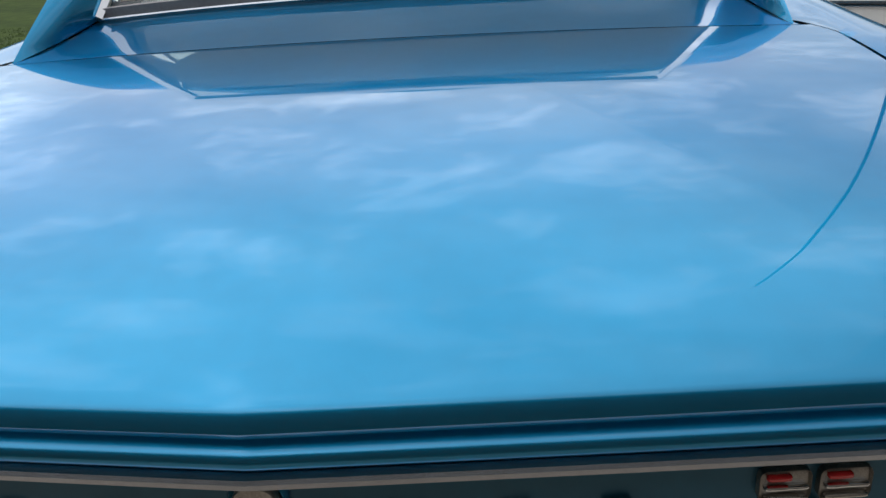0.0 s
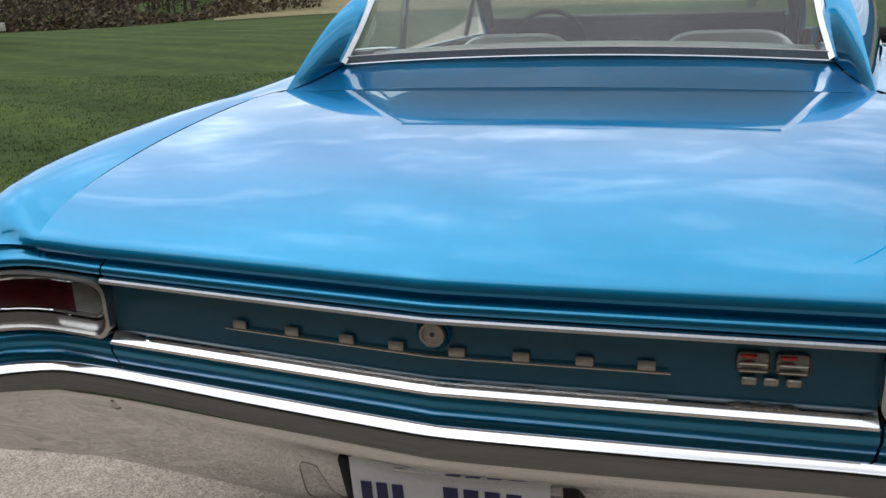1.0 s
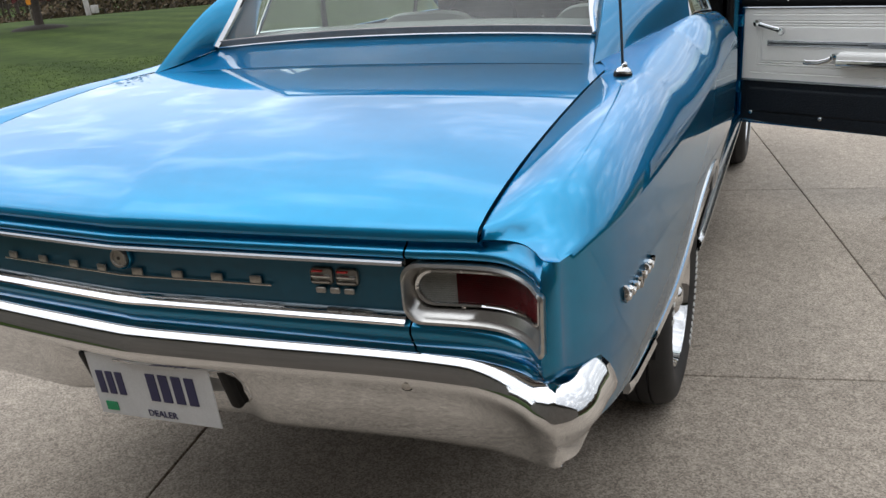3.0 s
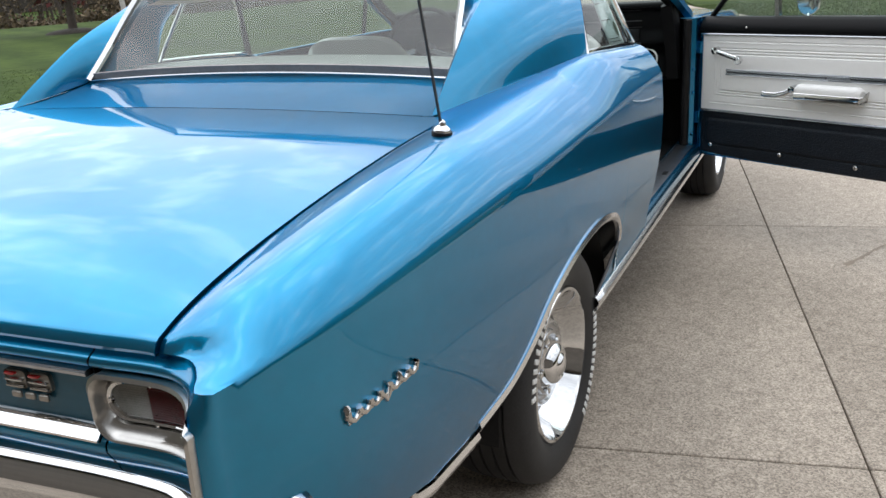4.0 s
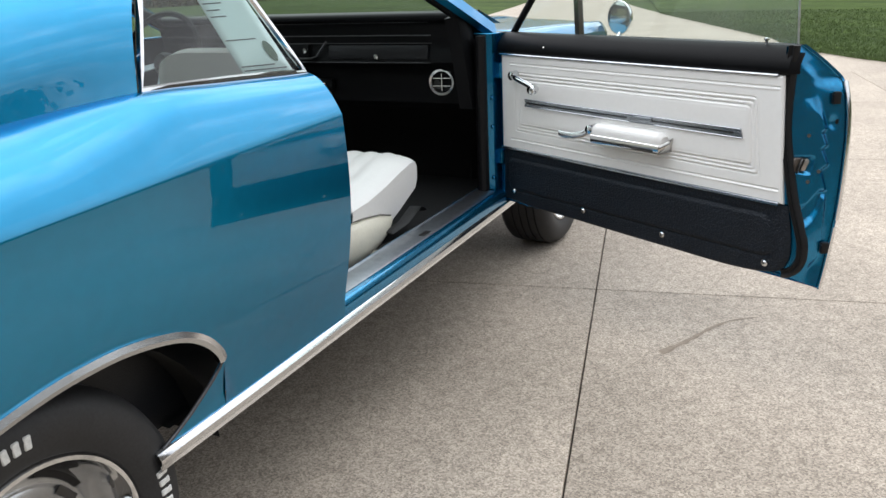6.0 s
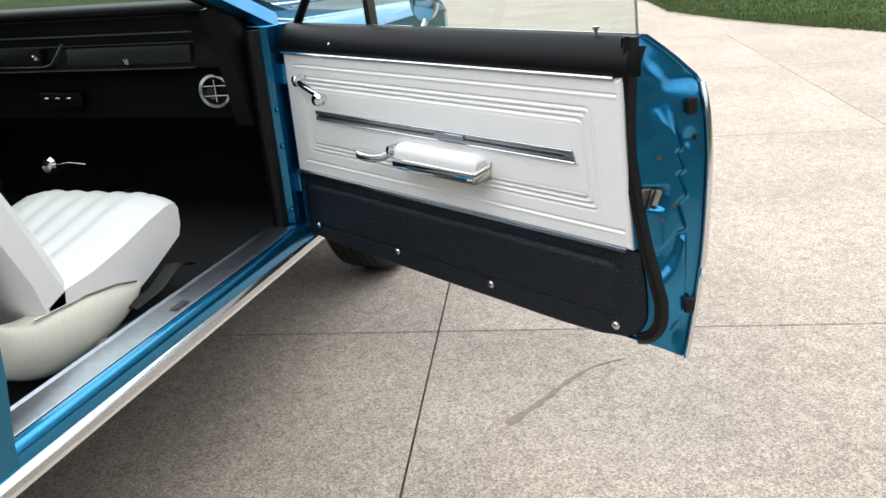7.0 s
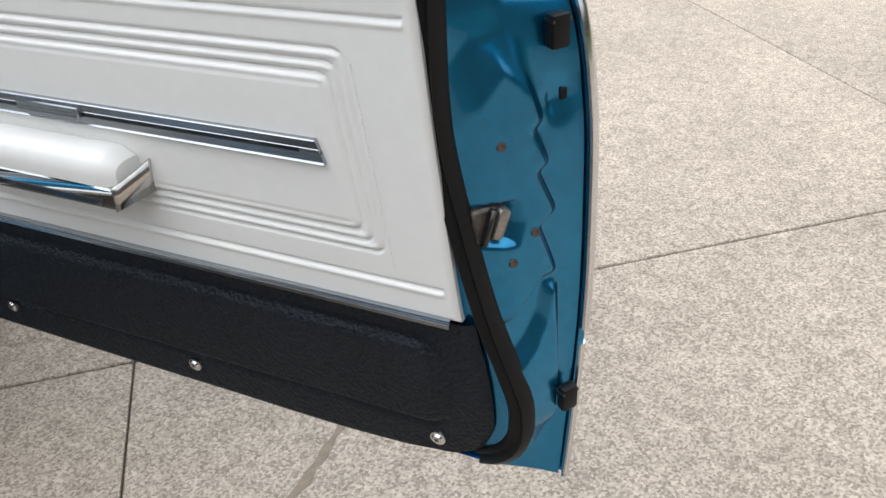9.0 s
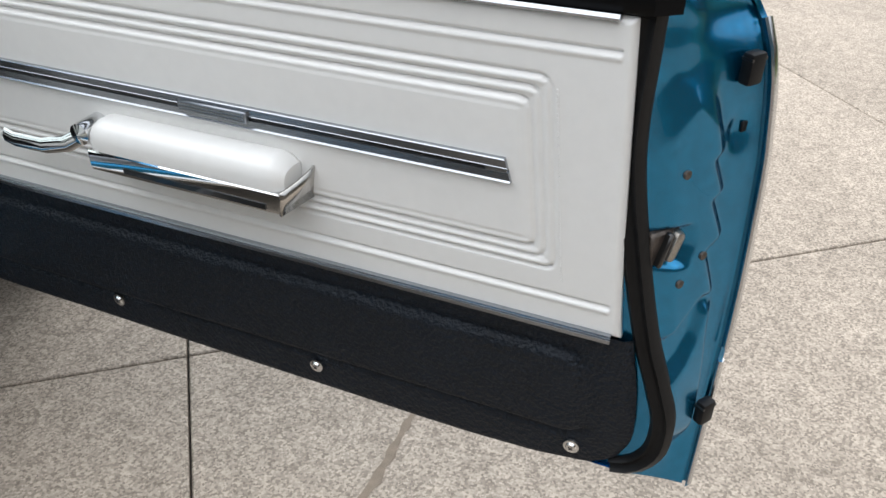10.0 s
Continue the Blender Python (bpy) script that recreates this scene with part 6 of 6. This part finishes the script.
while len(spots) < 26000:
    b, d = rng.uniform(-1.0, 14.0), rng.random() ** 2.4 * 12.0
    p = E1 * (-3.02 - d) + E2 * b
    spots.append((p.x, p.y))
tagged(tufts("lawn_grass", spots, rng), "short green grass beside the driveway", "grass", kind="stuff")


def drive_bound(y):
    """The right-hand border of the drive in front of the car."""
    return float(np.interp(y, [9.0, 10.6, 12.1, 13.3, 14.9, 21.9, 33.0, 60.0], [5.2, 3.75, 2.33, 1.5, 1.1, -2.1, -5.0, -10.0]))


spots = []
while len(spots) < 26000:
    y = 10.2 + rng.random() ** 1.5 * 12
    x = drive_bound(y) + rng.random() ** 1.6 * 7 - 0.08
    spots.append((x, y))
front_lawn = []
for y in steps(9.0, 60, 80):
    e = drive_bound(y)
    front_lawn.append([Vector((e + 0.03 * math.sin(y * 9), y, -0.02)), Vector((e + 0.05, y, 0.012)), Vector((e + 4, y, 0.012)), Vector((e + 14, y, -0.02))])
tagged(make("lawn_front", *grid(front_lawn), lawn_mat), "mown green lawn in front of the driveway", "lawn", kind="structure")


def lawn_near(x, y):
    return 0.012


flat_z, lawn_z = lawn_z, lawn_near
tagged(tufts("front_grass", spots, rng, 0.04), "short green grass in front of the driveway", "grass", kind="stuff")
lawn_z = flat_z


# ---- trees, woods, far things ----
def tree(name, label, at, height, crown_r, crown_low, leaf, leaves, rng, leaf_size=0.12):
    t = thing(name, label, "tree", at)
    path = [Vector((0, 0, -0.1)), Vector((0.03, 0.02, height * 0.25)), Vector((-0.04, 0.05, height * 0.55)), Vector((0.02, 0, height * 0.92))]
    rows = []
    for p, r in zip(path, (0.16, 0.11, 0.07, 0.015)):
        rows.append([p + Vector((r * height / 5 * math.cos(a), r * height / 5 * math.sin(a), 0)) for a in [2 * math.pi * i / 9 for i in range(9)]])
    sheets = [grid(rows, wrap=True)]
    tips = []
    for i in range(26):
        a = rng.uniform(0, 6.28)
        z0 = crown_low + (height * 0.85 - crown_low) * rng.random()
        k = math.sin(math.pi * min(1, (z0 - crown_low * 0.7) / (height - crown_low * 0.7))) ** 0.6
        r = crown_r * k * rng.uniform(0.6, 1.05)
        tip = Vector((r * math.cos(a), r * math.sin(a), z0 + r * rng.uniform(0.15, 0.5)))
        tips.append(tip)
        sheets.append(sweep([Vector((0, 0, z0 * 0.92)), tip * 0.5 + Vector((0, 0, z0 * 0.48)), tip], ring(0.022 * height / 5, 5)))
    make("trunk", *joined(*sheets), bark, t)
    verts, faces = [], []
    for i in range(leaves):
        c = rng.choice(tips)
        p = c * rng.uniform(0.55, 1.08) + Vector((rng.gauss(0, 0.28), rng.gauss(0, 0.28), rng.gauss(0, 0.22) + c.z * 0.08)) * crown_r / 2
        n = Vector((rng.gauss(0, 1), rng.gauss(0, 1), rng.gauss(0, 1))).normalized()
        s = n.orthogonal().normalized() * leaf_size * rng.uniform(0.6, 1.3)
        u = n.cross(s)
        k = len(verts)
        verts += [p - s, p - u * 0.6, p + s, p + u * 0.6]
        faces.append((k, k + 1, k + 2, k + 3))
    make("crown", verts, faces, leaf, t, smooth=False)
    return t


island_vary(leaf_red, (0.035, 0.007, 0.010), (0.17, 0.035, 0.030))
island_vary(leaf_brown, (0.030, 0.022, 0.014), (0.15, 0.105, 0.055))
leaf_green = material("dark_green_leaves", (0.03, 0.05, 0.015), 0.7)
island_vary(leaf_green, (0.012, 0.022, 0.008), (0.055, 0.075, 0.025))
rng = random.Random(7)
tree("red_tree", "young tree with dark red autumn leaves on the lawn", (-27.9, 23.9, -0.05), 6.2, 3.0, 1.9, leaf_red, 7000, rng)
mound = make("mulch_ring", *grid([[Vector((-27.9 + r * math.cos(a), 23.9 + r * math.sin(a), z)) for a in [2 * math.pi * i / 24 for i in range(24)]] for r, z in ((1.15, -0.08), (1.0, 0.02), (0.5, 0.10), (0.0, 0.14))], wrap=True), mulch_mat)
tagged(mound, "dark mulch ring at the foot of the red tree", "mulch", kind="structure")
tree("red_tree", "spreading tree with dark red leaves on the front lawn", (2.6, 44.0, -0.2), 7.0, 4.4, 2.0, leaf_red, 6000, rng, 0.16)
pole = rod("utility_pole", [Vector((-40.8, 38.9, -0.2)), Vector((-41.1, 39.0, 3.1))], 0.17, pole_mat, None, n=12, up=(1, 0, 0))
tagged(pole, "short pale weathered pole on the lawn", "pole")
tagged(part("meter_box", box_bm(0.4, 0.3, 0.5, 0.03), pole_mat, matrix=pose(-40.2, 38.9, 0.15)), "small pale box beside the pole", "box")
sign = thing("road_sign", "orange diamond road sign on a post", "sign", (-45.6, 38.6, 0))
part("sign_panel", box_bm(0.62, 0.03, 0.62, 0.02, 1), sign_mat, sign, matrix=pose(0, 0, 1.45, 0, 0, 50) @ pose(0, 0, 0, 0, 45, 0))
part("sign_plate", box_bm(0.34, 0.03, 0.34, 0.02, 1), sign_mat, sign, matrix=pose(0.06, 0.03, 0.86, 0, 0, 50))
rod("post", [Vector((0, 0.04, -0.5)), Vector((0, 0.04, 1.2))], 0.03, steel, sign, up=(1, 0, 0))
shed = thing("shed", "small red-brown shed with a green roof at the woods", "shed", (-73.5, 109.0, -1.0))
part("wall", box_bm(3.0, 2.4, 1.9, 0.05), barn_mat, shed, matrix=pose(0, 0, 0.6, 0, 0, 34))
part("roof", box_bm(2.2, 2.8, 0.5, 0.2, 2), barn_roof, shed, matrix=pose(0.5, 0.3, 1.75, 0, 8, 34))

# woods at the edge of the lawn: bare trunks and thin brown foliage
verts, faces = [], []
lv, lf = [], []
rng = random.Random(21)
for i in range(450):
    az = rng.uniform(-1.45, -0.50) if i < 190 else rng.uniform(-0.62, 0.75)
    r = rng.uniform(84, 128) if i < 190 else rng.uniform(172, 225)
    if i >= 330:
        az, r = rng.uniform(0.95, 2.7), rng.uniform(38, 55)
    x, y = r * math.sin(az), r * math.cos(az)
    z0 = lawn_z(x, y) - 0.3
    h = rng.uniform(9, 16) if i < 330 else rng.uniform(6, 9)
    k = len(verts)
    w = rng.uniform(0.12, 0.28)
    lean = rng.gauss(0, 0.5)
    for zz, ww in ((0, w), (h * 0.5, w * 0.6), (h, 0.03)):
        for a in range(4):
            verts.append((x + ww * math.cos(a * 1.57) + lean * zz / h, y + ww * math.sin(a * 1.57), z0 + zz))
    for s in range(2):
        for a in range(4):
            faces.append((k + s * 4 + a, k + s * 4 + (a + 1) % 4, k + s * 4 + 4 + (a + 1) % 4, k + s * 4 + 4 + a))
    for b in range(9):
        zb = h * rng.uniform(0.25, 0.95)
        a, ln = rng.uniform(0, 6.28), rng.uniform(1.0, 3.2)
        p = Vector((x + lean * zb / h, y, z0 + zb))
        q = p + Vector((ln * math.cos(a), ln * math.sin(a), ln * 0.7))
        k = len(verts)
        verts += [p - Vector((0, 0, 0.06)), p + Vector((0, 0, 0.06)), q]
        faces.append((k, k + 1, k + 2))
    dense = rng.choice((240, 480, 760)) if i < 330 else 650
    for b in range(dense):
        a, rr = rng.uniform(0, 6.28), abs(rng.gauss(0, 1.7))
        p = Vector((x + rr * math.cos(a), y + rr * math.sin(a), z0 + h * rng.random() ** 0.8))
        n = Vector((rng.gauss(0, 1), rng.gauss(0, 1), rng.gauss(0, 0.7))).normalized()
        s = n.orthogonal().normalized() * rng.uniform(0.07, 0.20) * (1 if i < 330 else 2.4)
        u = n.cross(s)
        k = len(lv)
        lv += [p - s, p - u * 0.7, p + s, p + u * 0.7]
        lf.append((k, k + 1, k + 2, k + 3))
tagged(make("far_woods", verts, faces, bark, smooth=False), "bare grey-brown woodland trunks beyond the lawn", "woods", kind="stuff")
tagged(make("woods_foliage", lv, lf, leaf_brown, smooth=False), "thin brown autumn foliage of the woods", "foliage", kind="stuff")
# undergrowth at the foot of the woods
lv, lf = [], []
for i in range(22000):
    az = rng.uniform(-1.45, -0.45)
    r = rng.uniform(76, 86)
    x, y = r * math.sin(az), r * math.cos(az)
    p = Vector((x, y, lawn_z(x, y) + abs(rng.gauss(0, 1.3)) * (1 + 0.8 * math.sin(az * 23))))
    n = Vector((rng.gauss(0, 1), rng.gauss(0, 1), rng.gauss(0, 0.7))).normalized()
    s = n.orthogonal().normalized() * rng.uniform(0.09, 0.26)
    u = n.cross(s)
    k = len(lv)
    lv += [p - s, p - u * 0.7, p + s, p + u * 0.7]
    lf.append((k, k + 1, k + 2, k + 3))
tagged(make("undergrowth", lv, lf, leaf_brown, smooth=False), "brown undergrowth at the edge of the woods", "undergrowth", kind="stuff")

rows = [[Vector((r * math.sin(a), r * math.cos(a), z)) for a in steps(-3.6, 2.7, 120)] for r, z in ((240, -8), (240, 8), (240, 17), (241, 24))]
haze = material("far_wooded_ridge", (0.060, 0.050, 0.042), 0.95, 0, 0, 0.3, 0.35)
tagged(make("backdrop", *grid(rows), haze), "far grey-brown wooded ridge", "ridge", kind="structure")

# unseen dark wall and roof, added behind the drive to darken the car's tail
wall_mat = material("dark_brown_light_blocker", (0.10, 0.085, 0.07), 0.8, 0, 0, 2.0, 0.2, 0.3, 20.0)
blocker_roof_mat = material("charcoal_light_blocker", (0.05, 0.05, 0.052), 0.9, 0, 0, 6.0, 0.3, 0.4, 40.0)
tagged(part("wall_south", box_bm(22.0, 0.3, 4.1, 0.02, 1), wall_mat, matrix=pose(1.0, -2.9, 2.0)), "plain dark unseen wall added behind the driveway to block light", "wall", kind="structure")
tagged(make("roof_south", *grid([[Vector((x, y, z)) for x in (-10.6, 12.6)] for y, z in ((-2.3, 3.75), (-7.3, 6.9), (-12.3, 3.75))]), blocker_roof_mat, thick=0.15), "charcoal unseen roof added above the wall to block light", "roof", kind="structure")
